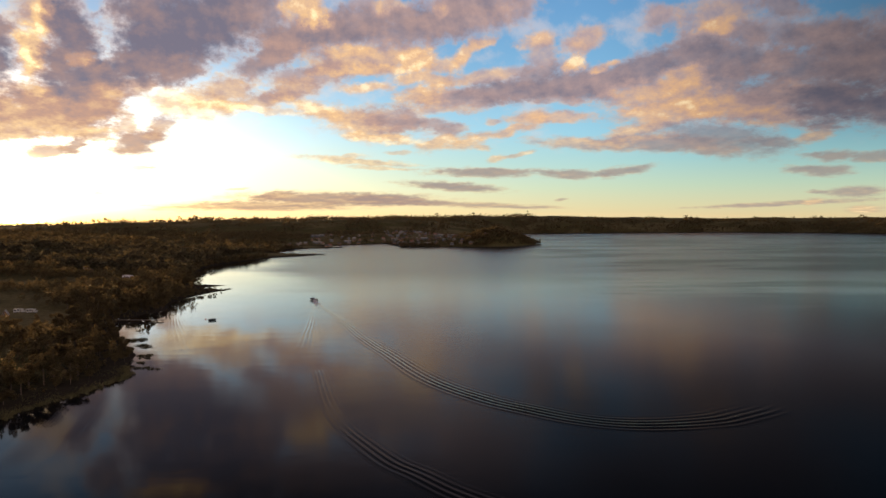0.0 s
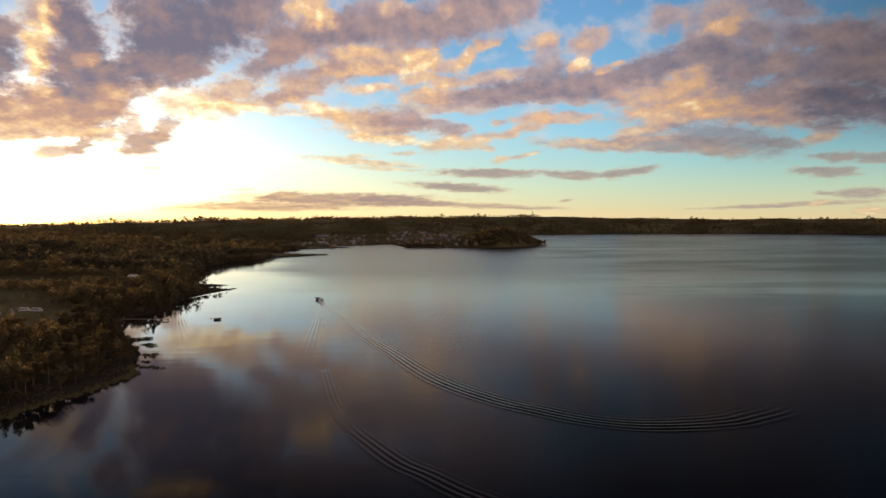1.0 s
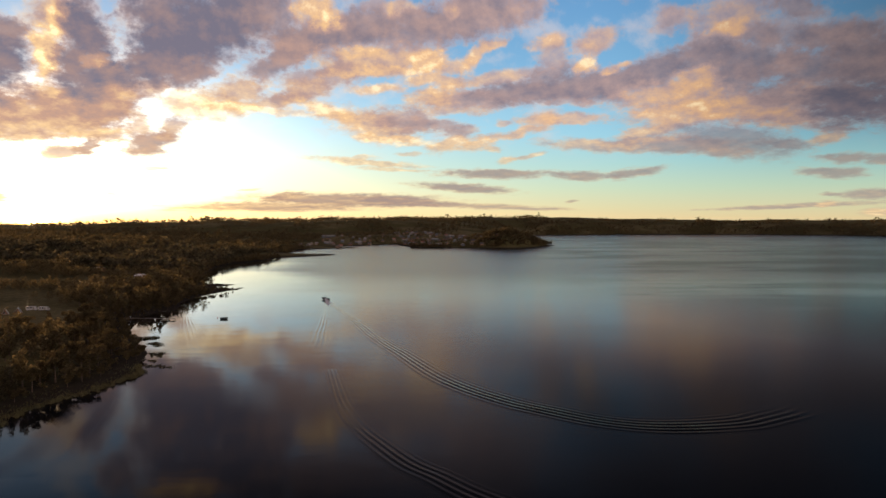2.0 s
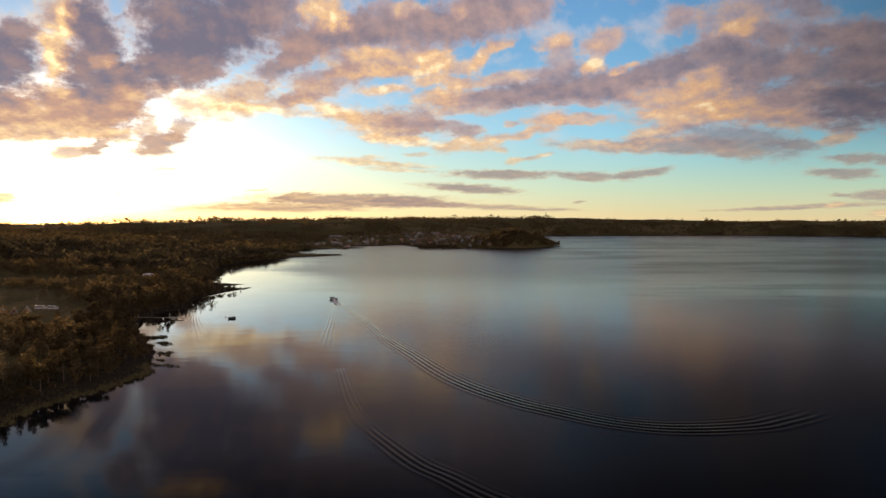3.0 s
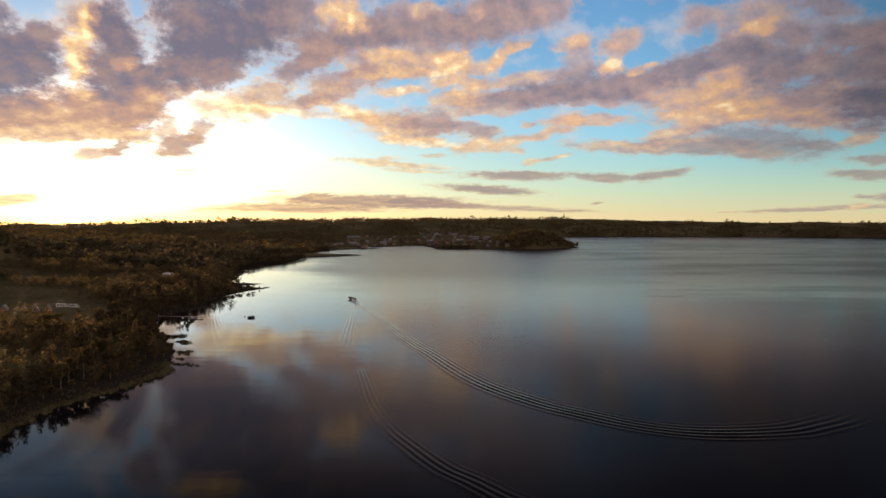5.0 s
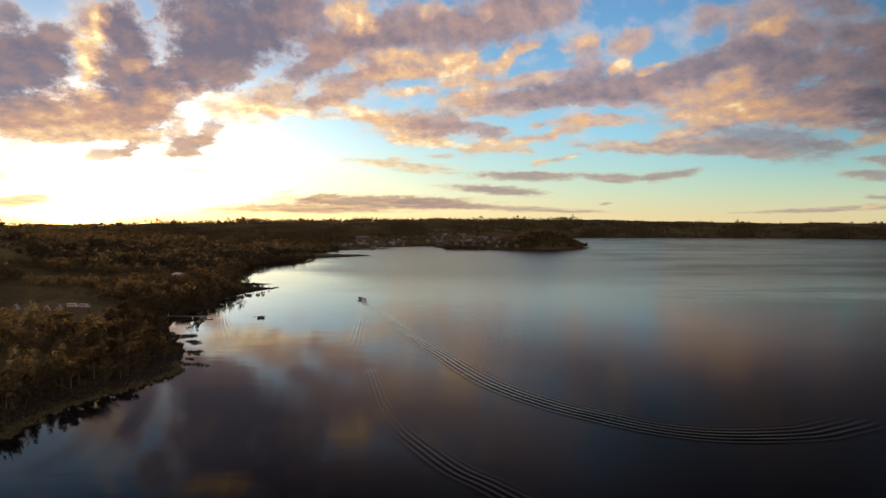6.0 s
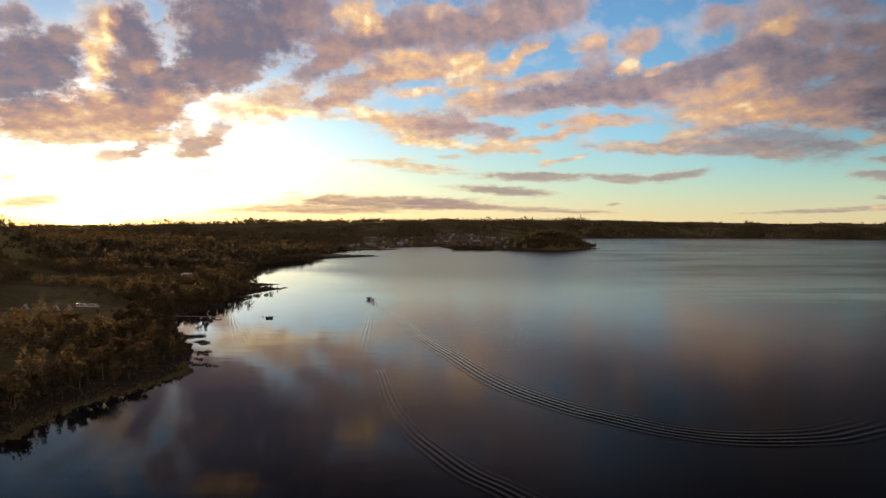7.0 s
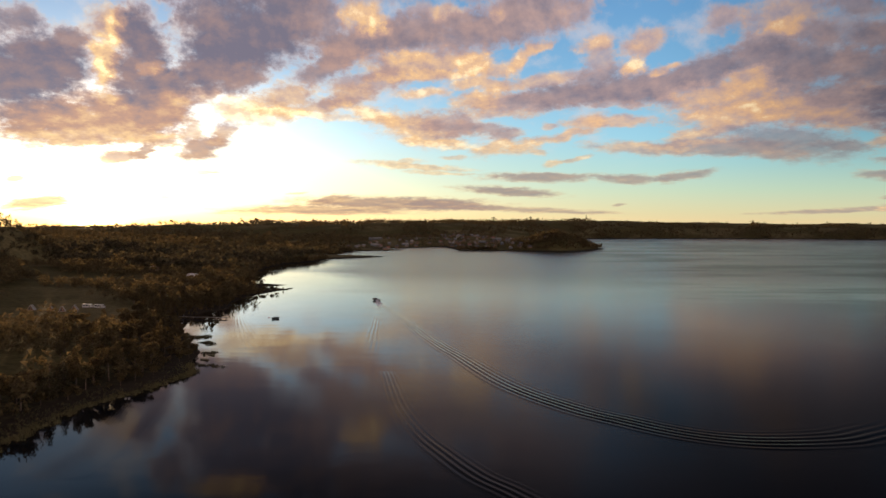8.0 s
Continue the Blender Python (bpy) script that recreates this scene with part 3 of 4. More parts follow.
def soup(name, verts, faces, mat, smooth_shade=False):
    me = bpy.data.meshes.new(name)
    me.vertices.add(len(verts))
    me.vertices.foreach_set("co", np.asarray(verts, dtype=np.float32).ravel())
    faces = np.asarray(faces, dtype=np.int32)
    k = faces.shape[1]
    me.loops.add(faces.size)
    me.loops.foreach_set("vertex_index", faces.ravel())
    me.polygons.add(len(faces))
    me.polygons.foreach_set("loop_start", np.arange(0, faces.size, k, dtype=np.int32))
    me.polygons.foreach_set("loop_total", np.full(len(faces), k, dtype=np.int32))
    if smooth_shade:
        me.polygons.foreach_set("use_smooth", np.ones(len(faces), dtype=bool))
    me.update(calc_edges=True)
    me.validate()
    me.materials.append(mat)
    return new(name, me)


def box(bm, size, at=(0, 0, 0), turn=(0, 0, 0), bevel=0.0):
    r = bmesh.ops.create_cube(bm, size=1.0, matrix=pose(*at, *turn) @ Matrix.Diagonal((*size, 1)))
    if bevel:
        edges = list({e for v in r["verts"] for e in v.link_edges})
        bmesh.ops.bevel(bm, geom=edges, offset=bevel, segments=2, affect="EDGES", profile=0.6)
    return bm


def rod(bm, a, b, r0, r1, n=8):
    a, b = Vector(a), Vector(b)
    turn = (b - a).to_track_quat("Z", "Y").to_matrix().to_4x4()
    bmesh.ops.create_cone(bm, cap_ends=True, segments=n, radius1=r0, radius2=r1, depth=(b - a).length,
                          matrix=Matrix.Translation((a + b) / 2) @ turn)
    return bm


# ------------------------------------------------------------------ the lie of the land
# the lake's edge, from the near bank along the bays and the town's promontory to the far shore
SHORE_NEAR = [
    (-131, 150), (-132, 188), (-131, 206), (-130, 222), (-126, 234), (-121, 246), (-118, 260), (-117, 277), (-126, 296), (-129, 316),
    (-141, 338), (-158, 364), (-187, 427), (-187, 466), (-178, 488), (-190, 527), (-191, 569), (-176, 640), (-206, 660), (-191, 684), (-224, 698),
    (-244, 738), (-275, 851), (-294, 952), (-295, 1034), (-272, 1114), (-256, 1215), (-172, 1318), (-182, 1345), (-285, 1405), (-300, 1500), (-280, 1610), (-174, 1690), (-185, 1722), (-262, 1770),
]
SHORE_FAR = [
    (-88, 1958), (-40, 1685), (90, 1646), (240, 1646), (287, 1725), (345, 1815), (290, 1850), (230, 2050), (330, 2500), (430, 3000),
    (547, 3372), (1190, 3453), (1581, 3372), (1870, 3152), (1922, 2959), (2000, 2788), (2500, 2400), (3200, 1500), (3600, 400),
    (5200, 400), (5200, 5200), (-5200, 5200), (-5200, -60), (-700, -40), (-260, 60),
]
SHORE = np.array(SHORE_NEAR + SHORE_FAR, dtype=float)


def wander(x, y, size, seed):
    """Smooth noise in about -1..1 for arrays: a few crossed waves."""
    rng = np.random.RandomState(seed)
    v = np.zeros_like(x)
    for i in range(7):
        a, ph, k = rng.uniform(0, 6.28), rng.uniform(0, 6.28), rng.uniform(0.6, 1.9)
        v += np.sin((x * np.cos(a) + y * np.sin(a)) * k * 6.28 / size + ph + 1.7 * np.sin((x * np.sin(a) - y * np.cos(a)) * 4.1 / size + ph))
    return v / 4.0


def inland(x, y):
    """Metres from the lake's edge, positive on land."""
    best = np.full(x.shape, 1e9)
    inside = np.zeros(x.shape, dtype=bool)
    ax, ay = SHORE[-1]
    for bx, by in SHORE:
        dx, dy = bx - ax, by - ay
        t = np.clip(((x - ax) * dx + (y - ay) * dy) / (dx * dx + dy * dy), 0, 1)
        best = np.minimum(best, np.hypot(x - ax - t * dx, y - ay - t * dy))
        cross = (ay > y) != (by > y)
        with np.errstate(divide="ignore", invalid="ignore"):
            inside ^= cross & (x < (bx - ax) * (y - ay) / (by - ay if by != ay else 1e-9) + ax)
        ax, ay = bx, by
    d = np.where(inside, best, -best)
    return d + np.clip(y / 500, 0.3, 3.0) * (1.3 * wander(x, y, 34, 3) + 0.7 * wander(x, y, 13, 4))


def step(v, lo, hi):
    t = np.clip((v - lo) / (hi - lo), 0, 1)
    return t * t * (3 - 2 * t)


def ground_height(x, y):
    x, y = np.asarray(x, dtype=float), np.asarray(y, dtype=float)
    d = inland(x, y)
    far = step(y, 2300, 3100)
    plateau = 50 + 40 * np.exp(-((x - 350) / 900) ** 2) * step(y, 1300, 2600) + 20 * far * step(x, 600, 1500)
    plateau = plateau + 14 * np.exp(-((x - 700) / 450) ** 2) * step(y, 1900, 2700) + 12 * np.exp(-((x + 950) / 330) ** 2) * step(y, 1500, 2300)
    slope = 0.045 + 0.30 * far + 0.10 * np.exp(-((x - 20) / 260) ** 2 - ((y - 2050) / 330) ** 2)
    dd = np.maximum(d, 0)
    hill = plateau * (1 - np.exp(-np.maximum(dd - 25, 0) * slope / plateau))
    hill = hill + step(dd, 60, 500) * (5 * wander(x, y, 620, 8) + 2.0 * wander(x, y, 210, 9))
    head = 31 * np.exp(-((x - 212) / 82) ** 2 - ((y - 1745) / 95) ** 2) * step(dd, -5, 40)
    knoll = 46 * np.exp(-((x + 622) / 42) ** 2 - ((y - 878) / 70) ** 2)
    bank = np.minimum(dd, 12) * 0.11 + np.minimum(dd, 80) * 0.012 + 0.12 * wander(x, y, 17, 5) * step(dd, 2, 10)
    z = np.where(d > 0, bank + hill + head + knoll, np.maximum(d * 0.16, -5.0))
    return z


def ground_at(x, y):
    return float(ground_height(np.array([x]), np.array([y]))[0])


def stretch(*runs):
    out = [runs[0][0]]
    for lo, hi, s in runs:
        out += list(np.linspace(lo, hi, max(2, int(round((hi - lo) / s)) + 1))[1:])
    return np.array(out)


def build_ground():
    xs = stretch((-5200, -2400, 140), (-2400, -460, 22), (-460, -90, 4), (-90, 420, 16), (420, 2600, 26), (2600, 5200, 140))
    ys = stretch((-60, 150, 30), (150, 760, 4), (760, 1300, 10), (1300, 2200, 16), (2200, 4000, 24), (4000, 5200, 120))
    gx, gy = np.meshgrid(xs, ys)
    z = ground_height(gx.ravel(), gy.ravel())
    n, k = len(xs), len(ys)
    i = (np.arange(k - 1)[:, None] * n + np.arange(n - 1)[None, :]).ravel()
    ob = soup("ground", np.stack([gx.ravel(), gy.ravel(), z], 1), np.stack([i, i + 1, i + n + 1, i + n], 1), GROUND, True)
    tagged(ob, "grassy lakeside land with fields and low hills", "ground", kind="structure")


build_ground()

# the lake: one sheet
bm = bmesh.new()
bmesh.ops.create_grid(bm, x_segments=40, y_segments=40, size=7000)
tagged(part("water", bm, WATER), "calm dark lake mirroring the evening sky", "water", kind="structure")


def curve_points(pts, gap):
    """Even points along a smooth curve through the given ones."""
    p = np.array(pts, dtype=float)
    p = np.vstack([2 * p[0] - p[1], p, 2 * p[-1] - p[-2]])
    out = []
    for a, b, c, d in zip(p[:-3], p[1:-2], p[2:-1], p[3:]):
        t = np.linspace(0, 1, 60, endpoint=False)[:, None]
        out.append(0.5 * (2 * b + (c - a) * t + (2 * a - 5 * b + 4 * c - d) * t ** 2 + (3 * b - a - 3 * c + d) * t ** 3))
    out = np.vstack(out + [p[-2:-1]])
    s = np.concatenate([[0], np.cumsum(np.hypot(*np.diff(out, axis=0).T))])
    e = np.linspace(0, s[-1], max(4, int(s[-1] / gap)))
    return np.stack([np.interp(e, s, out[:, 0]), np.interp(e, s, out[:, 1])], 1)


def wave_train(name, label, pts, crests, length, height, grow=(1.0, 1.0), seed=1, lead=0.5, skew=1.0, tail=0.95):
    """A band of real waves that runs along a curve: crests side by side, fading at the rims and ends."""
    c = curve_points(pts, 1.2)
    tan = np.gradient(c, axis=0)
    tan /= np.linalg.norm(tan, axis=1)[:, None]
    side = np.stack([tan[:, 1], -tan[:, 0]], 1)
    m = crests * 10 + 1
    u = np.linspace(0, 1, m)
    s = np.linspace(0, 1, len(c))
    width = crests * length * (grow[0] + (grow[1] - grow[0]) * s)
    off = (u[None, :] - lead) * width[:, None]
    x = c[:, 0][:, None] + side[:, 0][:, None] * off
    y = c[:, 1][:, None] + side[:, 1][:, None] * off
    ends = step(s, 0, 0.035) * (1 - step(s, tail, 1.0))
    rim = np.sin(np.pi * u ** skew) ** 1.2
    slow = 0.75 + 0.25 * wander(x, y, 40, seed)
    wave = np.sin(u[None, :] * crests * 2 * np.pi + 0.5 * wander(x, y, 60, seed + 1))
    z = height * ends[:, None] * rim[None, :] * slow * (1 + wave) + 0.004
    z = np.where((u[None, :] < 0.001) | (u[None, :] > 0.999) | (s[:, None] < 0.001) | (s[:, None] > 0.999), -0.004, z)
    n = len(c)
    i = (np.arange(n - 1)[:, None] * m + np.arange(m - 1)[None, :]).ravel()
    ob = soup(name, np.stack([x.ravel(), y.ravel(), z.ravel()], 1), np.stack([i, i + 1, i + m + 1, i + m], 1)[:, ::-1], WATER, True)
    return tagged(ob, label, "wake", kind="stuff")


wave_train("wake", "long curved wake of the motorboat on the lake", [(-55, 452), (-32, 364), (-14, 309), (3, 259), (22, 226), (38, 209), (52, 197), (66, 191), (82, 190), (100, 193), (112, 199), (122, 205), (132, 213)], 8, 3.0, 0.092, (0.5, 1.1), 21, 0.92, 1.9)
wave_train("wake", "fresh wake opening out behind the motorboat", [(-77, 531), (-65, 488), (-49, 437), (-35, 390), (-24, 347), (-14, 306), (-6, 282)], 3, 3.2, 0.075, (0.35, 1.1), 22, 0.7, tail=0.6)
wave_train("wake", "faint side wake spreading behind the motorboat", [(-77, 523), (-66, 443), (-58, 374), (-52, 320), (-48, 285)], 4, 2.4, 0.085, (0.35, 1.3), 23, tail=0.5)
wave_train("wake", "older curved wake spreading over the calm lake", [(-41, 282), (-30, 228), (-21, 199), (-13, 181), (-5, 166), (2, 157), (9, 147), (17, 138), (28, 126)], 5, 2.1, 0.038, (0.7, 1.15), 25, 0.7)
wave_train("wake", "short churned strip behind the motorboat", [(-77, 525), (-62, 430), (-46, 335)], 3, 1.8, 0.07, (0.6, 1.8), 27, tail=0.3)
wave_train("wake", "fine even ripples near the wooded bank", [(-103, 160), (-104, 183), (-109, 206), (-116, 232)], 20, 0.9, 0.012, (1.0, 1.0), 29)
wave_train("wake", "fine ripples off the small bay", [(-158, 448), (-140, 400), (-112, 330)], 6, 2.4, 0.012, (0.6, 1.4), 31)
wave_train("wake", "short dark ripple line far out on the lake", [(160, 573), (180, 570), (199, 572)], 3, 1.6, 0.05, (1.0, 1.0), 33, tail=0.7)

# ------------------------------------------------------------------ trees
def bare_mesh(name, verts, faces, mat):
    ob = soup(name, verts, faces, mat)
    me = ob.data
    bpy.data.objects.remove(ob)
    return me


def leaf_quads(rng, lumps, count, size):
    """Small leaf clumps scattered through the shells of a few lumps (x, y, z, radius, squash)."""
    lumps = np.array(lumps)
    pick = rng.choice(len(lumps), count, p=lumps[:, 3] ** 2 / (lumps[:, 3] ** 2).sum())
    way = rng.normal(size=(count, 3))
    way /= np.linalg.norm(way, axis=1)[:, None]
    r = lumps[pick, 3] * rng.uniform(0.55, 1.08, count)
    at = lumps[pick, :3] + way * r[:, None] * np.stack([np.ones(count), np.ones(count), lumps[pick, 4]], 1)
    a = rng.normal(size=(count, 3))
    a /= np.linalg.norm(a, axis=1)[:, None]
    b = np.cross(a, rng.normal(size=(count, 3)))
    b /= np.linalg.norm(b, axis=1)[:, None]
    s = (size * rng.uniform(0.5, 1.3, count))[:, None]
    v = np.stack([at - a * s, at + b * s * 0.6, at + a * s * 0.9, at - b * s * 0.7], 1).reshape(-1, 3)
    return v, np.arange(count * 4).reshape(-1, 4)


def tree_model(name, label, rng, height, kind):
    """A tree with a tapered trunk, limbs and a ragged crown."""
    root = new(name)
    bm = bmesh.new()
    lean = rng.uniform(-0.04, 0.04, 2) * height
    mid, top = (lean[0] * 0.4, lean[1] * 0.4, height * 0.45), (lean[0], lean[1], height * 0.9)
    base = height * 0.022 + 0.06
    rod(bm, (0, 0, -0.4), mid, base, base * 0.7, 7)
    rod(bm, mid, top, base * 0.7, base * 0.15, 6)
    lumps = []
    if kind == "broad":
        for i in range(7):
            a, h = i * 2.4 + rng.uniform(0, 0.7), rng.uniform(0.32, 0.72) * height
            reach = rng.uniform(0.16, 0.30) * height
            tip = (math.cos(a) * reach, math.sin(a) * reach, h + reach * 0.6)
            rod(bm, (lean[0] * h / height, lean[1] * h / height, h), tip, base * 0.4, base * 0.1, 5)
            lumps.append((*tip, rng.uniform(0.13, 0.21) * height, 0.75))
        lumps.append((lean[0], lean[1], height * 0.84, height * 0.17, 0.9))
        mat, count, size = LEAF, 1150, height * 0.042
    elif kind == "slim":
        for i in range(8):
            h = (0.22 + 0.09 * i) * height
            a = i * 2.4
            tip = (math.cos(a) * height * 0.06, math.sin(a) * height * 0.06, h + height * 0.08)
            rod(bm, (0, 0, h), tip, base * 0.3, base * 0.1, 5)
            lumps.append((*tip, height * (0.12 - 0.008 * i) * rng.uniform(0.8, 1.15), 1.3))
        mat, count, size = LEAF, 900, height * 0.030
    else:
        for i in range(11):
            h = (0.14 + 0.078 * i) * height
            reach = height * 0.21 * (1 - i / 12.5)
            for a in (i * 1.3, i * 1.3 + 2.1, i * 1.3 + 4.2):
                tip = (math.cos(a) * reach * 0.6, math.sin(a) * reach * 0.6, h - reach * 0.15)
                if i % 3 == 0:
                    rod(bm, (0, 0, h), tip, base * 0.25, base * 0.08, 4)
                lumps.append((*tip, reach * 0.6 + 0.1, 0.5))
        mat, count, size = NEEDLE, 1000, height * 0.033
    part("trunk", bm, BARK, root)
    crown = new("crown", bare_mesh("crown", *leaf_quads(rng, lumps, count, size), mat))
    crown.parent = root
    return tagged(root, label, "tree", "trees along the lake shore")


HOMES = []  # places kept free of trees: x, y, radius


def free_of_homes(x, y):
    ok = np.ones(np.shape(x), dtype=bool)
    for hx, hy, r in HOMES:
        ok &= np.hypot(x - hx, y - hy) > r
    return ok


def on_spits(x, y):
    """The two low bare spits that run out before the town's bay."""
    return (y > 1215) & (y < 1790) & (x > -272) & (x < -120)


def wooded(x, y, d):
    """True where trees grow: belts along the bank and broken woods behind, with open fields between."""
    belt = (d > np.where(y < 292, 9, 2)) & (d < 30)
    woods = (wander(x, y, 260, 43) + 0.5 * wander(x, y, 90, 44) > -0.12) & (d > 9)
    open_field = (((x + 268) / 62) ** 2 + ((y - 385) / 34) ** 2 < 1) | (((x + 300) / 45) ** 2 + ((y - 445) / 30) ** 2 < 1)
    point = (((x + 205) / 30) ** 2 + ((y - 655) / 50) ** 2 < 1)
    return (belt | woods) & ~open_field & ~point & ~on_spits(x, y)


# ------------------------------------------------------------------ houses and cabins
def gable_prism(w, l, h, rise):
    bm = bmesh.new()
    prof = [(-w / 2, -0.6), (w / 2, -0.6), (w / 2, h), (0, h + rise), (-w / 2, h)]
    ring = [[bm.verts.new((x, y, z)) for x, z in prof] for y in (-l / 2, l / 2)]
    bm.faces.new(ring[0])
    bm.faces.new(ring[1][::-1])
    for i in range(5):
        j = (i + 1) % 5
        bm.faces.new((ring[0][j], ring[0][i], ring[1][i], ring[1][j]))
    return bm


def gable_roof(w, l, h, rise, over=0.5, thick=0.18):
    bm = bmesh.new()
    slope = math.hypot(w / 2, rise)
    ang = math.degrees(math.atan2(rise, w / 2))
    for s in (-1, 1):
        run = slope + over
        box(bm, (run, l + 2 * over, thick), (0, 0, 0), (0, 0, 0))
        verts = list(bm.verts)[-8:]
        m = pose(0, 0, h + rise + thick * 0.4) @ pose(0, 0, 0, 0, s * ang, 0) @ Matrix.Translation((s * run / 2, 0, 0))
        bmesh.ops.transform(bm, matrix=m, verts=verts)
    box(bm, (0.3, l + 2 * over, 0.16), (0, 0, h + rise + thick * 0.75))
    return bm


def window_part(parent, w, h, at, turn):
    bm = box(bmesh.new(), (w, 0.08, h), (0, 0, 0), (0, 0, 0), 0.0)
    frame_bm = bmesh.new()
    for s in (-1, 1):
        box(frame_bm, (0.09, 0.14, h + 0.18), (s * (w / 2 + 0.045), 0, 0))
        box(frame_bm, (w, 0.14, 0.09), (0, 0, s * (h / 2 + 0.045)))
    win = part("window", frame_bm, WHITE_WALL, parent)
    win.matrix_basis = pose(*at, 0, 0, turn)
    part("pane", bm, GLASS, win)
    return win


def house(name, label, w, l, h, rise, wall, roof, windows=2, group="houses of the town"):
    root = new(name)
    part("wall", gable_prism(w, l, h, rise), wall, root)
    top = part("roof", gable_roof(w, l, h, rise), roof, root)
    bm = box(bmesh.new(), (0.7, 0.7, 1.8), (w * 0.2, l * 0.2, h + rise * 0.75 + 0.6))
    box(bm, (0.9, 0.9, 0.15), (w * 0.2, l * 0.2, h + rise * 0.75 + 1.55))
    part("chimney", bm, BRICK, top)
    part("door", box(bmesh.new(), (1.0, 0.12, 2.05), (w * 0.1, -l / 2 - 0.03, 1.03)), DOOR_PAINT, root)
    for i in range(windows):
        window_part(root, 1.2, 1.2, (w / 2 + 0.02, (i + 0.5) / windows * l - l / 2, 1.7), 90)
    window_part(root, 1.1, 1.2, (-w * 0.25, -l / 2 - 0.02, 1.7), 0)
    return tagged(root, label, "house", group)


def set_down(ob, x, y, turn=0.0, sink=0.0, floor=None):
    z = ground_at(x, y) if floor is None else floor
    ob.matrix_basis = pose(x, y, z - sink, 0, 0, turn) @ Matrix.Diagonal((*ob.scale, 1))
    return ob


def a_frame_cabin():
    root = new("cabin")
    bm = bmesh.new()
    prof = [(-2.5, 0.0), (2.5, 0.0), (0, 4.6)]
    ring = [[bm.verts.new((x, y, z)) for x, z in prof] for y in (-3.0, 3.0)]
    bm.faces.new(ring[0])
    bm.faces.new(ring[1][::-1])
    for i in range(3):
        j = (i + 1) % 3
        bm.faces.new((ring[0][j], ring[0][i], ring[1][i], ring[1][j]))
    part("wall", bm, BROWN_WALL, root)
    bm = bmesh.new()
    for s in (-1, 1):
        box(bm, (0.16, 7.0, 5.5), (s * 1.36, 0, 2.42), (0, -s * 28.5, 0))
    part("roof", bm, PALE_ROOF, root, "pale sheet-metal roof reaching the ground")
    part("door", box(bmesh.new(), (0.9, 0.12, 2.0), (0.6, -3.05, 1.0)), DOOR_PAINT, root)
    window_part(root, 1.0, 1.1, (-0.6, -3.03, 1.5), 0)
    bm = box(bmesh.new(), (4.4, 1.6, 0.16), (0, -3.9, 0.12))
    part("porch", bm, PLANK, root)
    return tagged(root, "small A-frame cabin with pale roof beside the field", "cabin", "cabins by the field")


def motorhome():
    root = new("motorhome")
    body = part("body", box(bmesh.new(), (5.8, 2.2, 2.3), (0, 0, 1.6), (0, 0, 0), 0.18), GELCOAT, root)
    bm = box(bmesh.new(), (1.3, 2.1, 1.4), (3.3, 0, 1.15), (0, 0, 0), 0.2)
    part("cab", bm, GELCOAT, root)
    part("windscreen", box(bmesh.new(), (0.1, 1.8, 0.7), (3.72, 0, 1.75), (0, -25, 0)), GLASS, root)
    for s in (-1, 1):
        for x in (-1.7, 0.2):
            part("window", box(bmesh.new(), (1.4, 0.06, 0.75), (x, s * 1.11, 1.95), (0, 0, 0), 0.02), GLASS, body)
    part("door", box(bmesh.new(), (0.75, 0.06, 1.8), (1.7, -1.12, 1.4)), CREAM_WALL, body)
    for x in (-1.7, 2.9):
        for s in (-1, 1):
            bm = rod(bmesh.new(), (x, s * 0.85, 0.36), (x, s * 1.08, 0.36), 0.36, 0.36, 16)
            wheel = part("wheel", bm, RUBBER, root)
            part("rim", rod(bmesh.new(), (x, s * 1.0, 0.36), (x, s * 1.1, 0.36), 0.2, 0.17, 12), STEEL, wheel)
    return tagged(root, "pale motorhome with dark windows parked by the field", "motorhome", "motorhomes by the field")


VANS = [(-260.5, 450.5, 8), (-253.3, 452.0, -6)]
CABINS = [(-284.0, 428.5, 18), (-272.0, 429.0, 25), (-265.0, 430.0, 30), (-262.0, 438.5, 22)]
for x, y, r in VANS:
    HOMES.append((x, y, 9))
for x, y, r in CABINS:
    HOMES.append((x, y, 10))
van = motorhome()
set_down(van, *VANS[0])
set_down(copy_thing(van, Matrix()), *VANS[1])
cabin = a_frame_cabin()
cabin.scale = (0.8, 0.8, 0.72)
set_down(cabin, *CABINS[0], sink=0.1)
for c in CABINS[1:]:
    set_down(copy_thing(cabin, Matrix()), *c, sink=0.1)

# white water tank by the cabins
tank = new("water_tank")
bm = rod(bmesh.new(), (0, 0, 0.25), (0, 0, 1.55), 0.7, 0.7, 18)
rod(bm, (0, 0, 1.55), (0, 0, 1.8), 0.7, 0.25, 18)
part("tank", bm, GELCOAT, tank)
part("lid", rod(bmesh.new(), (0, 0, 1.8), (0, 0, 1.88), 0.28, 0.26, 14), RUBBER, tank)
bm = box(bmesh.new(), (1.7, 1.7, 0.28), (0, 0, 0.12), (0, 0, 0), 0.03)
part("plinth", bm, STONE, tank)
set_down(tagged(tank, "small white water tank on a stone plinth", "water tank"), -255.0, 428.5)

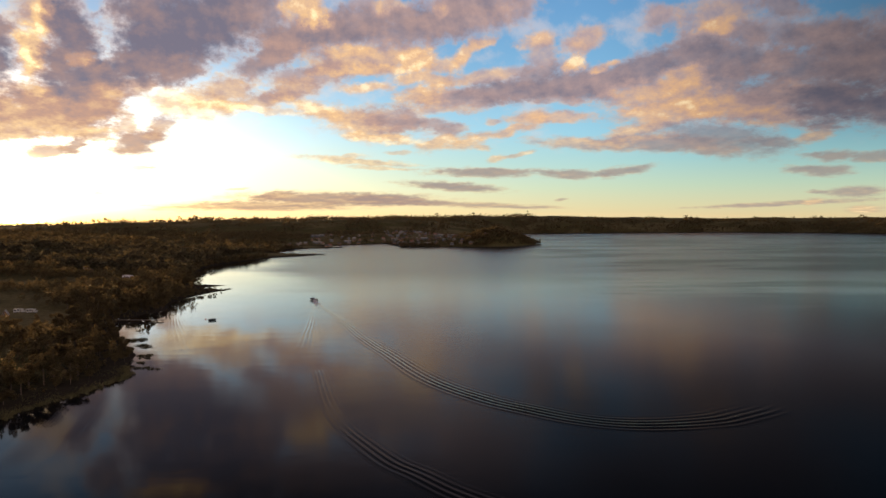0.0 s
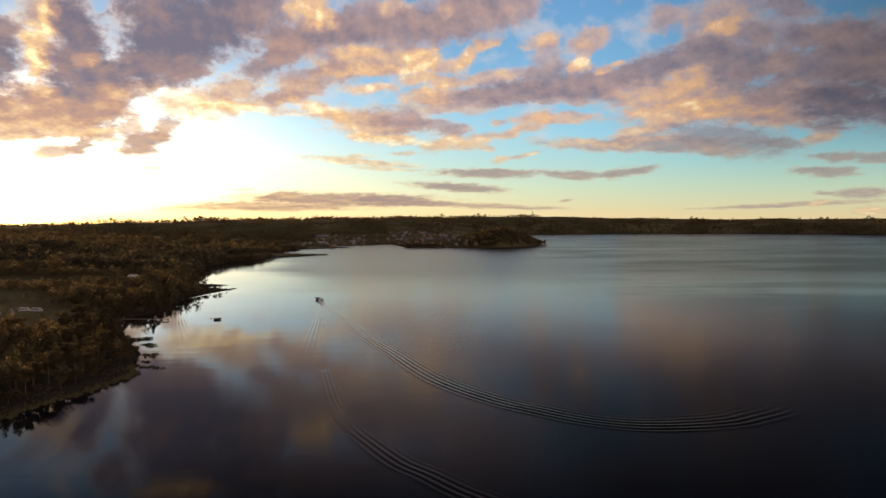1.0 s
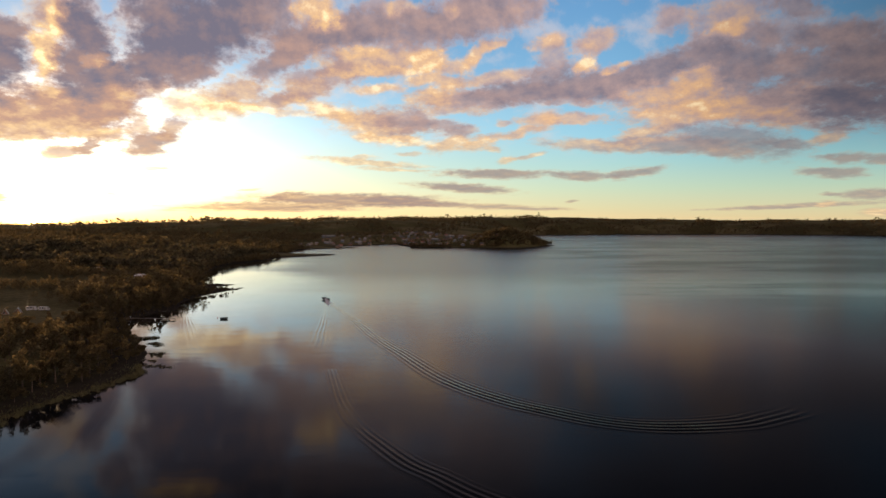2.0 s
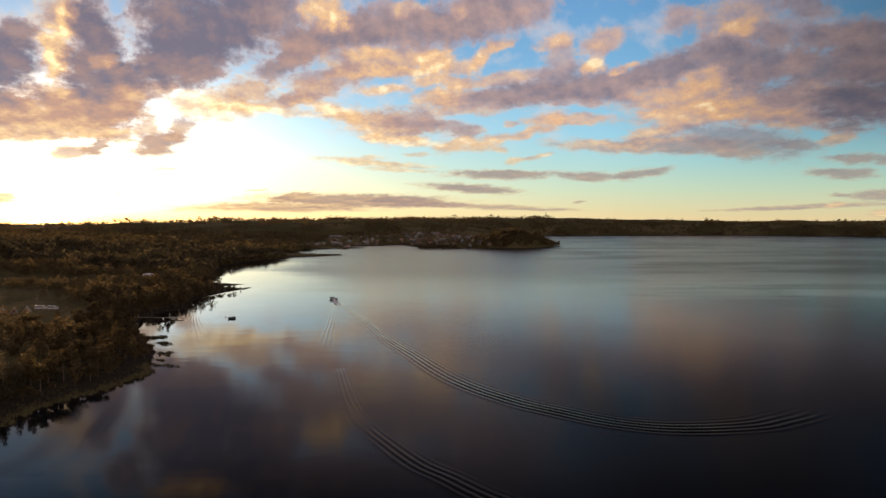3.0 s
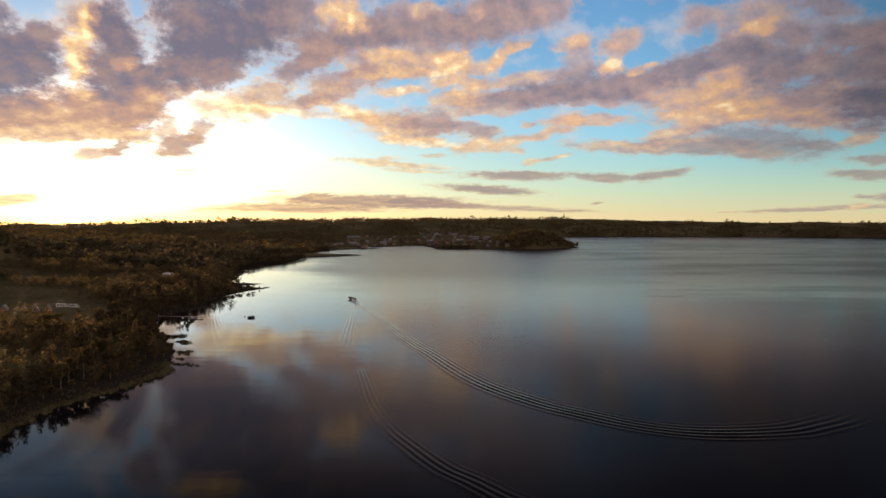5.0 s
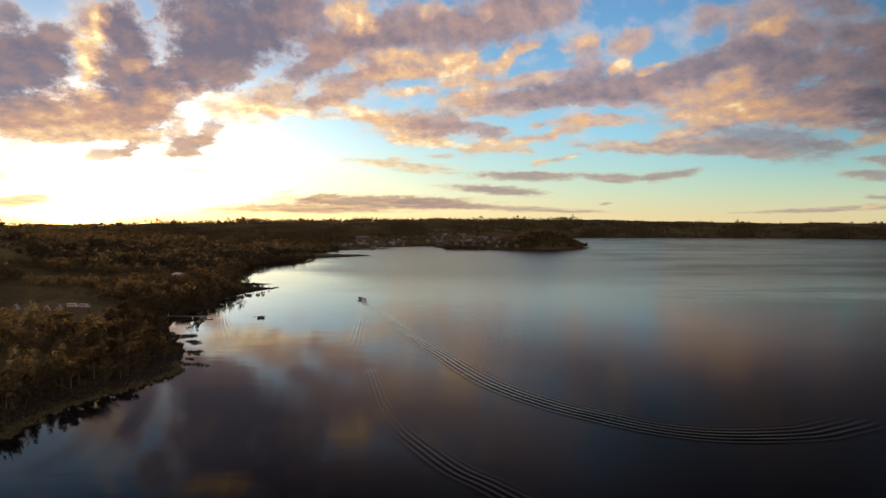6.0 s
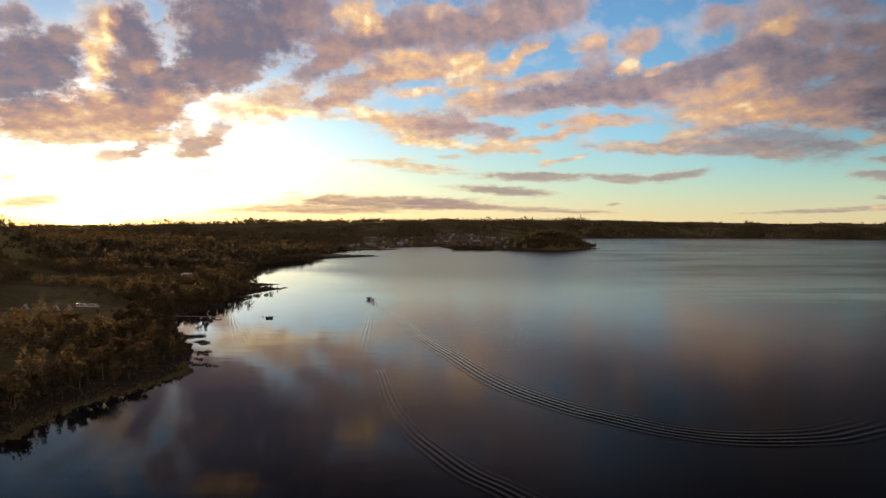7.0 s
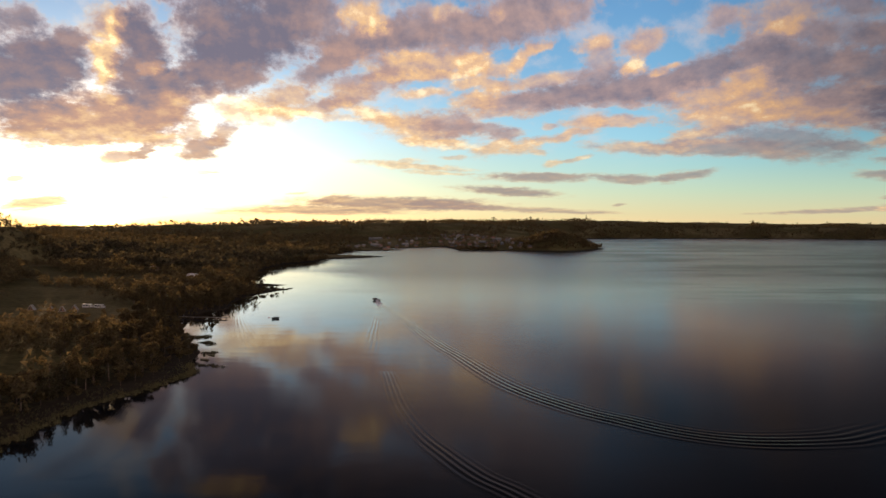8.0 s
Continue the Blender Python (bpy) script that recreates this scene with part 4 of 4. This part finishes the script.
# single houses in the trees behind the point
for x, y, turn, w, l, wall, roof, label in [
    (-303, 724, 70, 6.5, 10.5, WHITE_WALL, BRIGHT_ROOF, "single house with bright pale sheet roof among dark trees"),
    (-384, 806, 60, 6.0, 13.0, BROWN_WALL, PALE_ROOF, "long low barn with pale roof among trees"),
    (-338, 892, 20, 5.0, 6.5, WHITE_WALL, DARK_ROOF, "small white house among trees"),
]:
    ob = house("house", label, w, l, 2.8, 1.8, wall, roof, 3, "lakeside houses")
    set_down(ob, x, y, turn)
    HOMES.append((x, y, 15))
    for back in (14, 30, 48):
        HOMES.append((x - x * back / math.hypot(x, y), y - y * back / math.hypot(x, y), 11))


# ------------------------------------------------------------------ jetty, beacon, marker, boats
def jetty():
    root = new("jetty")
    a, b = Vector((-192.0, 435.2, 0)), Vector((-159.5, 432.2, 0))
    ln = (b - a).length
    turn = math.degrees(math.atan2(b.y - a.y, b.x - a.x))
    root.matrix_basis = pose(a.x, a.y, 0, 0, 0, turn)
    bm = bmesh.new()
    n = 66
    for i in range(n):
        box(bm, (ln / n - 0.05, 1.9 + random.uniform(-0.05, 0.05), 0.07), ((i + 0.5) * ln / n, random.uniform(-0.03, 0.03), 1.0 + random.uniform(-0.012, 0.012)))
    part("deck", bm, PLANK, root, "grey weathered plank deck")
    for s in (-0.7, 0.7):
        part("beam", box(bmesh.new(), (ln, 0.16, 0.22), (ln / 2, s, 0.85)), BARK, root)
    for i in range(9):
        for s in (-0.85, 0.85):
            x = 0.6 + i * (ln - 1.0) / 8
            part("post", rod(bmesh.new(), (x, s, -3.5), (x, s, 1.25), 0.14, 0.12, 9), BARK, root)
    bm = box(bmesh.new(), (2.6, 3.4, 0.14), (ln - 1.3, 0, 1.06), (0, 0, 0), 0.02)
    part("platform", bm, PLANK, root)
    return tagged(root, "long low wooden jetty standing in the bay", "jetty")


jetty()

beacon = new("beacon")
part("pole", rod(bmesh.new(), (0, 0, -2.0), (0, 0, 3.6), 0.14, 0.10, 10), STEEL, beacon)
part("board", box(bmesh.new(), (1.3, 0.12, 1.3), (0, 0, 3.9), (0, 0, 0), 0.03), WHITE_WALL, beacon, "white square board")
part("lamp", rod(bmesh.new(), (0, 0, 4.55), (0, 0, 4.95), 0.16, 0.10, 10), GLASS, beacon)
beacon.matrix_basis = pose(-190.0, 437.5, 0, 0, 0, -22)
tagged(beacon, "white beacon board on a pole beside the jetty", "beacon")

marker = new("channel_marker")
part("pile", rod(bmesh.new(), (0, 0, -4.0), (0, 0, 6.5), 0.8, 0.65, 10), BARK, marker)
part("cage", rod(bmesh.new(), (0, 0, 6.5), (0, 0, 8.2), 1.5, 0.7, 10), HULL_DARK, marker)
part("collar", rod(bmesh.new(), (0, 0, 6.2), (0, 0, 6.5), 1.1, 1.1, 10), STEEL, marker)
marker.matrix_basis = pose(-15, 1560, 0)
tagged(marker, "dark channel marker pile standing in the lake off the town", "marker")


def hull_shell(length, beam, depth, n=12):
    """A boat's shell: stations from transom to stem, with a closed inner face."""
    bm = bmesh.new()
    rows = []
    for i in range(n + 1):
        t = i / n
        half = beam / 2 * (1 - max(0, (t - 0.45) / 0.55) ** 2.2) * (0.9 + 0.1 * min(1, t * 4))
        keel = -0.22 * depth + depth * 0.75 * max(0, (t - 0.7) / 0.3) ** 2
        sheer = depth * (0.78 + 0.35 * t * t)
        x = (t - 0.5) * length
        half = max(half, 0.03)
        prof = [(0, keel), (half * 0.72, keel + 0.28 * (sheer - keel)), (half, sheer), (half - min(0.09, half * 0.6), sheer + 0.03), (half * 0.62, keel + 0.42 * (sheer - keel)), (0, keel + 0.34 * (sheer - keel))]
        rows.append([bm.verts.new((x, y, z)) for y, z in prof] + [bm.verts.new((x, -y, z)) for y, z in prof[1:5]][::-1])
    for a, b in zip(rows, rows[1:]):
        k = len(a)
        for j in range(k):
            bm.faces.new((a[j], a[(j + 1) % k], b[(j + 1) % k], b[j]))
    bm.faces.new(rows[0][::-1])
    bm.faces.new(rows[-1])
    bmesh.ops.recalc_face_normals(bm, faces=bm.faces)
    return bm


def motorboat():
    root = new("motorboat")
    hull = part("hull", hull_shell(6.4, 2.4, 1.15), GELCOAT, root)
    part("rubbing_strake", box(bmesh.new(), (4.2, 2.46, 0.10), (-1.0, 0, 0.82), (0, 0, 0), 0.02), HULL_DARK, hull)
    bm = box(bmesh.new(), (2.1, 1.75, 0.85), (0.9, 0, 1.25), (0, 0, 0), 0.15)
    cab = part("cabin", bm, HULL_DARK, root, "dark low cabin")
    part("windscreen", box(bmesh.new(), (0.08, 1.5, 0.6), (0.05, 0, 1.85), (0, 20, 0)), GLASS, cab)
    bm = box(bmesh.new(), (2.3, 1.9, 0.08), (-0.9, 0, 2.05), (0, 2, 0), 0.03)
    top = part("canopy", bm, GELCOAT, root, "pale hard canopy")
    for x in (-1.9, 0.1):
        for s in (-0.85, 0.85):
            part("canopy_post", rod(bmesh.new(), (x, s, 0.85), (x, s, 2.03), 0.03, 0.03, 6), STEEL, top)
    part("bench", box(bmesh.new(), (0.5, 1.7, 0.42), (-2.2, 0, 0.7), (0, 0, 0), 0.05), CANVAS, root)
    bm = box(bmesh.new(), (0.55, 0.42, 0.62), (-3.4, 0, 1.05), (0, 8, 0), 0.1)
    box(bm, (0.22, 0.16, 1.0), (-3.4, 0, 0.35))
    part("outboard_motor", bm, RUBBER, root)
    part("bow_rail", rod(rod(bmesh.new(), (1.9, 0.8, 1.3), (3.1, 0.0, 1.75), 0.025, 0.025, 6), (1.9, -0.8, 1.3), (3.1, 0.0, 1.75), 0.025, 0.025, 6), STEEL, root)
    return tagged(root, "small motorboat with pale canopy under way on the lake", "motorboat")


boat = motorboat()
boat.matrix_basis = pose(-81.0, 545.0, 0.15, 0, -3, 152) @ Matrix.Diagonal((1.15, 1.15, 0.95, 1))


def spray(name, label, pts, width, count, seed, lift):
    """Loose flecks of foam along a line on the water."""
    rng = np.random.RandomState(seed)
    c = curve_points(pts, 0.5)
    i = (rng.beta(1.0, 2.2, count) * (len(c) - 1)).astype(int)
    at = c[i] + rng.normal(size=(count, 2)) * width * (0.3 + 0.7 * (i / len(c)))[:, None]
    z = np.abs(rng.normal(size=count)) * lift * np.exp(-i / len(c) * 6) + 0.04
    r = rng.uniform(0.06, 0.24, count)
    a = rng.uniform(0, 6.28, count)
    v = np.zeros((count, 5, 3))
    for k in range(4):
        v[:, k, 0] = at[:, 0] + np.cos(a + k * 1.57) * r
        v[:, k, 1] = at[:, 1] + np.sin(a + k * 1.57) * r * 1.6
        v[:, k, 2] = z
    v[:, 4] = np.stack([at[:, 0], at[:, 1], z + r * 0.6], 1)
    f = np.array([[0, 1, 4], [1, 2, 4], [2, 3, 4], [3, 0, 4]])
    faces = (np.arange(count)[:, None, None] * 5 + f[None]).reshape(-1, 3)
    return tagged(soup(name, v.reshape(-1, 3), faces, FOAM), label, "foam", kind="stuff")


spray("foam", "white spray and foam churned up behind the motorboat", [(-79.8, 541.5), (-77, 528), (-72, 500)], 1.2, 1500, 51, 0.8)
spray("foam", "foam thrown aside by the motorboat's bow", [(-80.0, 545.5), (-75.5, 530), (-69, 508)], 0.4, 500, 52, 0.4)


def moored_boat():
    root = new("rowing_boat")
    part("hull", hull_shell(4.6, 1.8, 0.95), HULL_DARK, root)
    bm = bmesh.new()
    for i in range(7):
        x = -1.7 + i * 0.5
        box(bm, (0.52, 1.5 - 0.05 * i, 0.06), (x, 0, 0.95 + 0.25 * math.sin(i / 6 * math.pi)), (0, 0, 0), 0.02)
    part("cover", bm, CANVAS, root, "dark canvas cover")
    for x in (-1.2, 0.3):
        part("thwart", box(bmesh.new(), (0.3, 1.45, 0.05), (x, 0, 0.55)), PLANK, root)
    part("outboard_motor", box(box(bmesh.new(), (0.35, 0.3, 0.5), (-2.45, 0, 1.0), (0, 0, 0), 0.08), (0.15, 0.12, 0.8), (-2.45, 0, 0.4)), RUBBER, root)
    part("mast", rod(bmesh.new(), (0.6, 0, 0.6), (0.6, 0, 2.1), 0.04, 0.03, 6), BARK, root)
    return tagged(root, "small dark covered boat moored on the lake", "boat")


def dinghy():
    root = new("dinghy")
    part("hull", hull_shell(3.2, 1.5, 0.75), BRIGHT_ROOF, root, "worn white hull")
    for x in (-0.8, 0.4):
        part("thwart", box(bmesh.new(), (0.25, 1.2, 0.05), (x, 0, 0.42), (0, 0, 0), 0.01), PLANK, root)
    part("transom_board", box(bmesh.new(), (0.08, 1.1, 0.45), (-1.58, 0, 0.42), (0, 0, 0), 0.02), PLANK, root)
    return tagged(root, "small white dinghy lying in the shallows by the jetty", "dinghy")


dinghy().matrix_basis = pose(-179.0, 408.0, 0.05, 0, 0, 70)
moored_boat().matrix_basis = pose(-129.0, 434.5, 0.05, 0, 0, 25)
buoy = new("mooring_buoy")
bm = bmesh.new()
bmesh.ops.create_icosphere(bm, subdivisions=2, radius=0.42, matrix=Matrix.Diagonal((1, 1, 0.85, 1)))
part("float", bm, BUOY_RED, buoy)
part("ring", rod(bmesh.new(), (0, 0, 0.3), (0, 0, 0.62), 0.07, 0.05, 8), STEEL, buoy)
buoy.matrix_basis = pose(-135.0, 440.0, 0.12)
tagged(buoy, "faded red mooring buoy floating by the boat", "buoy")

# ------------------------------------------------------------------ the town on the slope
rng = np.random.RandomState(77)
MODELS = [
    house("house", "cream board house with zinc roof in the lakeside town", 7, 9, 4.6, 2.2, CREAM_WALL, GREY_ROOF),
    house("house", "cream house with red roof in the lakeside town", 7.5, 10, 4.4, 2.6, CREAM_WALL, RED_ROOF),
    house("house", "blue-grey house with zinc roof in the lakeside town", 6.5, 8.5, 5.2, 2.4, BLUE_WALL, GREY_ROOF),
    house("house", "brown shingled house with dark roof in the town", 8, 9, 3.6, 3.2, BROWN_WALL, DARK_ROOF),
    house("house", "long blue-grey shed with pale roof in the town", 9, 18, 4.2, 2.0, BLUE_WALL, PALE_ROOF, 4),
]
spots = []
for _ in range(6000):
    x, y = rng.uniform(-330, 290), rng.uniform(1650, 2350)
    d = float(inland(np.array([x]), np.array([y]))[0])
    z = ground_at(x, y)
    if d < 14 or z > 48 or (x > 190 and rng.uniform() > 0.15):
        continue
    if x < -80 and rng.uniform() > 0.4:
        continue
    if all(math.hypot(x - a, y - b) > 15 for a, b in spots):
        spots.append((x, y))
    if len(spots) == 150:
        break
for i, (x, y) in enumerate(spots):
    src = MODELS[i % 5] if rng.uniform() > 0.35 else MODELS[3]
    ob = MODELS[i] if i < 5 else copy_thing(src, Matrix())
    set_down(ob, x, y, rng.uniform(-25, 25) + 90 * (rng.uniform() > 0.5), 0.1)
    HOMES.append((x, y, 10))
    HOMES.append((x, y - 10, 8))

# ------------------------------------------------------------------ planting
rng = np.random.RandomState(5)
KINDS = [
    tree_model("tree", "dark spreading broadleaf tree near the lake shore", rng, 10.5, "broad"),
    tree_model("tree", "dark round-crowned tree near the lake shore", rng, 8.0, "broad"),
    tree_model("tree", "tall slim poplar near the lake shore", rng, 14.0, "slim"),
    tree_model("tree", "dark pointed conifer near the lake shore", rng, 13.0, "conifer"),
    tree_model("tree", "small bushy willow at the water's edge", rng, 5.5, "broad"),
]
SINGLE = [  # trees that stand out on the point and round the bay: x, y, kind, scale
    (-243, 726, 0, 0.95), (-239, 716, 3, 0.75), (-228, 690, 1, 0.75), (-226, 702, 1, 0.9), (-233, 713, 0, 0.8), (-215, 674, 1, 0.7), (-218, 668, 4, 1.0), (-209, 660, 4, 1.05), (-200, 650, 4, 0.7),
    (-192, 508, 1, 0.9), (-190, 497, 4, 1.0), (-196, 545, 1, 1.0), (-195, 560, 4, 0.9), (-194, 477, 1, 1.0), (-199, 484, 0, 0.9), (-203, 470, 0, 0.8), (-197, 580, 4, 1.0), (-196, 600, 4, 0.8),
]
placed = []


def plant(x, y, kind, scale, turn):
    src = KINDS[kind]
    ob = src if src not in [p[2] for p in placed] else copy_thing(src, Matrix())
    ob.matrix_basis = pose(x, y, ground_at(x, y) - 0.1, 0, 0, turn) @ Matrix.Diagonal((scale, scale, scale * rng.uniform(0.9, 1.12), 1))
    placed.append((x, y, ob))


for x, y, k, s in SINGLE:
    plant(x, y, k, s, rng.uniform(0, 360))
tries_x, tries_y = rng.uniform(-330, -118, 9000), rng.uniform(160, 640, 9000)
d_all = inland(tries_x, tries_y)
ok = wooded(tries_x, tries_y, d_all) & free_of_homes(tries_x, tries_y) & (d_all < 60)
for x, y, d in zip(tries_x[ok], tries_y[ok], d_all[ok]):
    gap = 5.5 if d < 25 else 7.5
    if any(abs(x - a) < gap and abs(y - b) < gap for a, b, _ in placed):
        continue
    kind = 4 if d < 13 else int(rng.choice([0, 0, 1, 1, 2, 3, 4]))
    plant(x, y, kind, rng.uniform(0.7, 1.15), rng.uniform(0, 360))
    if len(placed) >= 300:
        break
NEAR = np.array([(a, b) for a, b, _ in placed])


def woodland(label, xr, yr, gap, tall, clumps, seed, mat, mask, leaf=0.15):
    """Many trees too far off to count: each a ragged crown of loose clumps over a stem."""
    rng = np.random.RandomState(seed)
    gx, gy = np.meshgrid(np.arange(xr[0], xr[1], gap), np.arange(yr[0], yr[1], gap))
    x = gx.ravel() + rng.uniform(-0.5, 0.5, gx.size) * gap
    y = gy.ravel() + rng.uniform(-0.5, 0.5, gx.size) * gap
    d = inland(x, y)
    ok = mask(x, y, d) & free_of_homes(x, y)
    x, y = x[ok], y[ok]
    for a, b in NEAR:
        keep = np.hypot(x - a, y - b) > 4.5
        x, y = x[keep], y[keep]
    n = len(x)
    z = ground_height(x, y)
    h = rng.uniform(tall[0], tall[1], n) * (1 + 0.45 * (rng.uniform(size=n) > 0.95))
    h = h * (1 + 0.30 * wander(x, y, 150, seed))
    slim = rng.uniform(0.32, 0.52, n)
    at = np.stack([x, y, z + h * 0.56], 1)
    way = rng.normal(size=(n, clumps, 3))
    way /= np.linalg.norm(way, axis=2)[:, :, None]
    r = rng.uniform(0.35, 1.05, (n, clumps))[:, :, None]
    ext = np.stack([h * slim, h * slim, h * 0.44], 1)[:, None, :]
    taper = 1 - 0.45 * np.clip(way[:, :, 2:3] * r, 0, 1)
    c = at[:, None, :] + way * r * ext * np.concatenate([taper, taper, np.ones_like(taper)], 2)
    tri = rng.uniform(-1.5, 1.5, size=(n, clumps, 3, 3)) * (h * leaf)[:, None, None, None] * np.array([1, 1, 0.8])
    v = (c[:, :, None, :] + tri).reshape(-1, 3)
    f = np.arange(len(v)).reshape(-1, 3)
    return tagged(soup("woodland", v, f, mat), label, "trees", kind="stuff")


def town_open(x, y):
    return (x > -330) & (x < 260) & (y > 1640) & (y < 2230) & (wander(x, y, 60, 61) < 0.35)


woodland("dark mixed trees along the near bank and fields", (-620, -112), (140, 800), 7.5, (6, 12), 110, 101, LEAF, wooded, 0.065)
woodland("low dark scrub under the trees of the bank", (-260, -112), (150, 700), 3.0, (1.8, 4.2), 34, 109, LEAF,
         lambda x, y, d: (d > np.where(y < 292, 3.5, 0.8)) & (d < 42) & wooded(x, y, np.maximum(d, 3.0)), 0.16)
woodland("dense dark woods on the hillside behind the shore", (-1300, -200), (800, 1350), 10, (8, 15), 34, 102, NEEDLE,
         lambda x, y, d: (wander(x, y, 330, 46) > -0.45) & (d > 5) & ~on_spits(x, y))
woodland("dense dark woods on the hillside behind the bays", (-900, -560), (240, 820), 10, (8, 15), 44, 107, NEEDLE,
         lambda x, y, d: (wander(x, y, 300, 48) > -0.5) & (d > 5), 0.12)
woodland("dark trees lining the edge of the bays", (-420, 60), (640, 1720), 5.5, (5, 11), 34, 108, LEAF,
         lambda x, y, d: (d > 1.5) & (d < 20) & (wander(x, y, 70, 53) > -0.6) & ~on_spits(x, y) & ~((y < 690) & (x > -222)))
woodland("dark woods above the town bay", (-1900, 340), (1350, 2350), 13, (7, 14), 26, 103, LEAF,
         lambda x, y, d: (wander(x, y, 420, 47) + 0.4 * wander(x, y, 120, 56) > -0.2) & (d > 4) & ~town_open(x, y) & (x > -0.95 * y) & ~on_spits(x, y))
woodland("dark wooded ridge beyond the town", (-2600, 700), (2350, 4100), 19, (6, 19), 18, 104, LEAF,
         lambda x, y, d: (wander(x, y, 420, 49) + 0.5 * wander(x, y, 130, 54) > 0.0) & (d > 4) & (d < 1500) & (x > -0.95 * y))
woodland("dark wooded far shore of the lake", (500, 2800), (2300, 4100), 16, (6, 19), 20, 105, LEAF,
         lambda x, y, d: (d > 2) & (d < 420) & (wander(x, y, 420, 50) + 0.5 * wander(x, y, 120, 55) > np.where(d > 150, 0.05, -0.8)))
woodland("trees on the wooded head of the promontory", (120, 345), (1640, 1860), 6.5, (6, 12), 40, 106, LEAF,
         lambda x, y, d: (d > 6) & (wander(x, y, 50, 52) > -0.5))


woodland("brown sedge and brambles covering the near bank", (-150, -108), (150, 300), 1.5, (0.6, 1.5), 22, 110, REED,
         lambda x, y, d: (d > 0.2) & (d < 12), 0.14)


woodland("tall dark trees standing on the tip of the promontory", (262, 300), (1735, 1790), 6.0, (9, 14), 40, 111, LEAF,
         lambda x, y, d: d > 8)


# ------------------------------------------------------------------ reeds and stones at the water's edge
def reeds(label, beds, seed):
    rng = np.random.RandomState(seed)
    vs = []
    split = []
    for x, y, rx, ry, turn, n, tall in beds:
        for _ in range(5):
            split.append((x + rng.normal() * rx * 0.5, y + rng.normal() * ry * 0.9, rx * rng.uniform(0.25, 0.6), ry * rng.uniform(0.4, 0.9), turn, n // 5, tall * rng.uniform(0.7, 1.2)))
    for x, y, rx, ry, turn, n, tall in split:
        a, r = rng.uniform(0, 6.28, n), np.sqrt(rng.uniform(0, 1, n))
        r = r * (0.75 + 0.25 * np.sin(a * 3 + x))
        px, py = np.cos(a) * r * rx, np.sin(a) * r * ry
        c, s = math.cos(radians(turn)), math.sin(radians(turn))
        bx, by = x + px * c - py * s, y + px * s + py * c
        h = tall * rng.uniform(0.5, 1.1, n)
        lx, ly = rng.normal(size=n) * 0.25 * h, rng.normal(size=n) * 0.25 * h
        ang, w = rng.uniform(0, 3.14, n), rng.uniform(0.05, 0.13, n)
        wx, wy = np.cos(ang) * w, np.sin(ang) * w
        base = np.full(n, -0.15)
        vs.append(np.stack([np.stack([bx - wx, by - wy, base], 1), np.stack([bx + wx, by + wy, base], 1), np.stack([bx + lx, by + ly, h], 1)], 1))
    v = np.concatenate(vs).reshape(-1, 3)
    return tagged(soup("reeds", v, np.arange(len(v)).reshape(-1, 3), REED), label, "reeds", kind="stuff")


reeds("dark reed beds standing in the shallow water", [
    (-137, 345, 7, 1.3, 12, 700, 0.9), (-134, 340, 3, 0.8, 5, 200, 0.8), (-126, 318, 5, 1.4, -15, 420, 0.9), (-123, 312, 3, 0.9, 0, 200, 0.8),
    (-115, 289, 5, 1.5, 20, 260, 1.0), (-110, 287, 5, 1.0, 15, 90, 0.9), (-121, 301, 3, 1.2, 0, 160, 0.9), (-148, 362, 6, 3, 30, 600, 1.6),
    (-180, 631, 9, 2.5, 75, 700, 1.0), (-174, 645, 8, 2, 60, 450, 0.8), (-186, 560, 6, 2, 85, 400, 1.2)], 201)
rng = np.random.RandomState(9)
fringe = []
for i in range(70):
    x, y = -131 + 3 * math.sin(i), 150 + i * 2.0
    for k in range(40):  # walk to the waterline
        if float(inland(np.array([x]), np.array([y]))[0]) > 0.5:
            x += 0.7
        else:
            break
    fringe.append((x, y, 2.4, 1.6, 90, int(rng.uniform(60, 190)), rng.uniform(0.9, 2.0)))
reeds("ragged reeds and sedge along the wooded bank", fringe, 202)
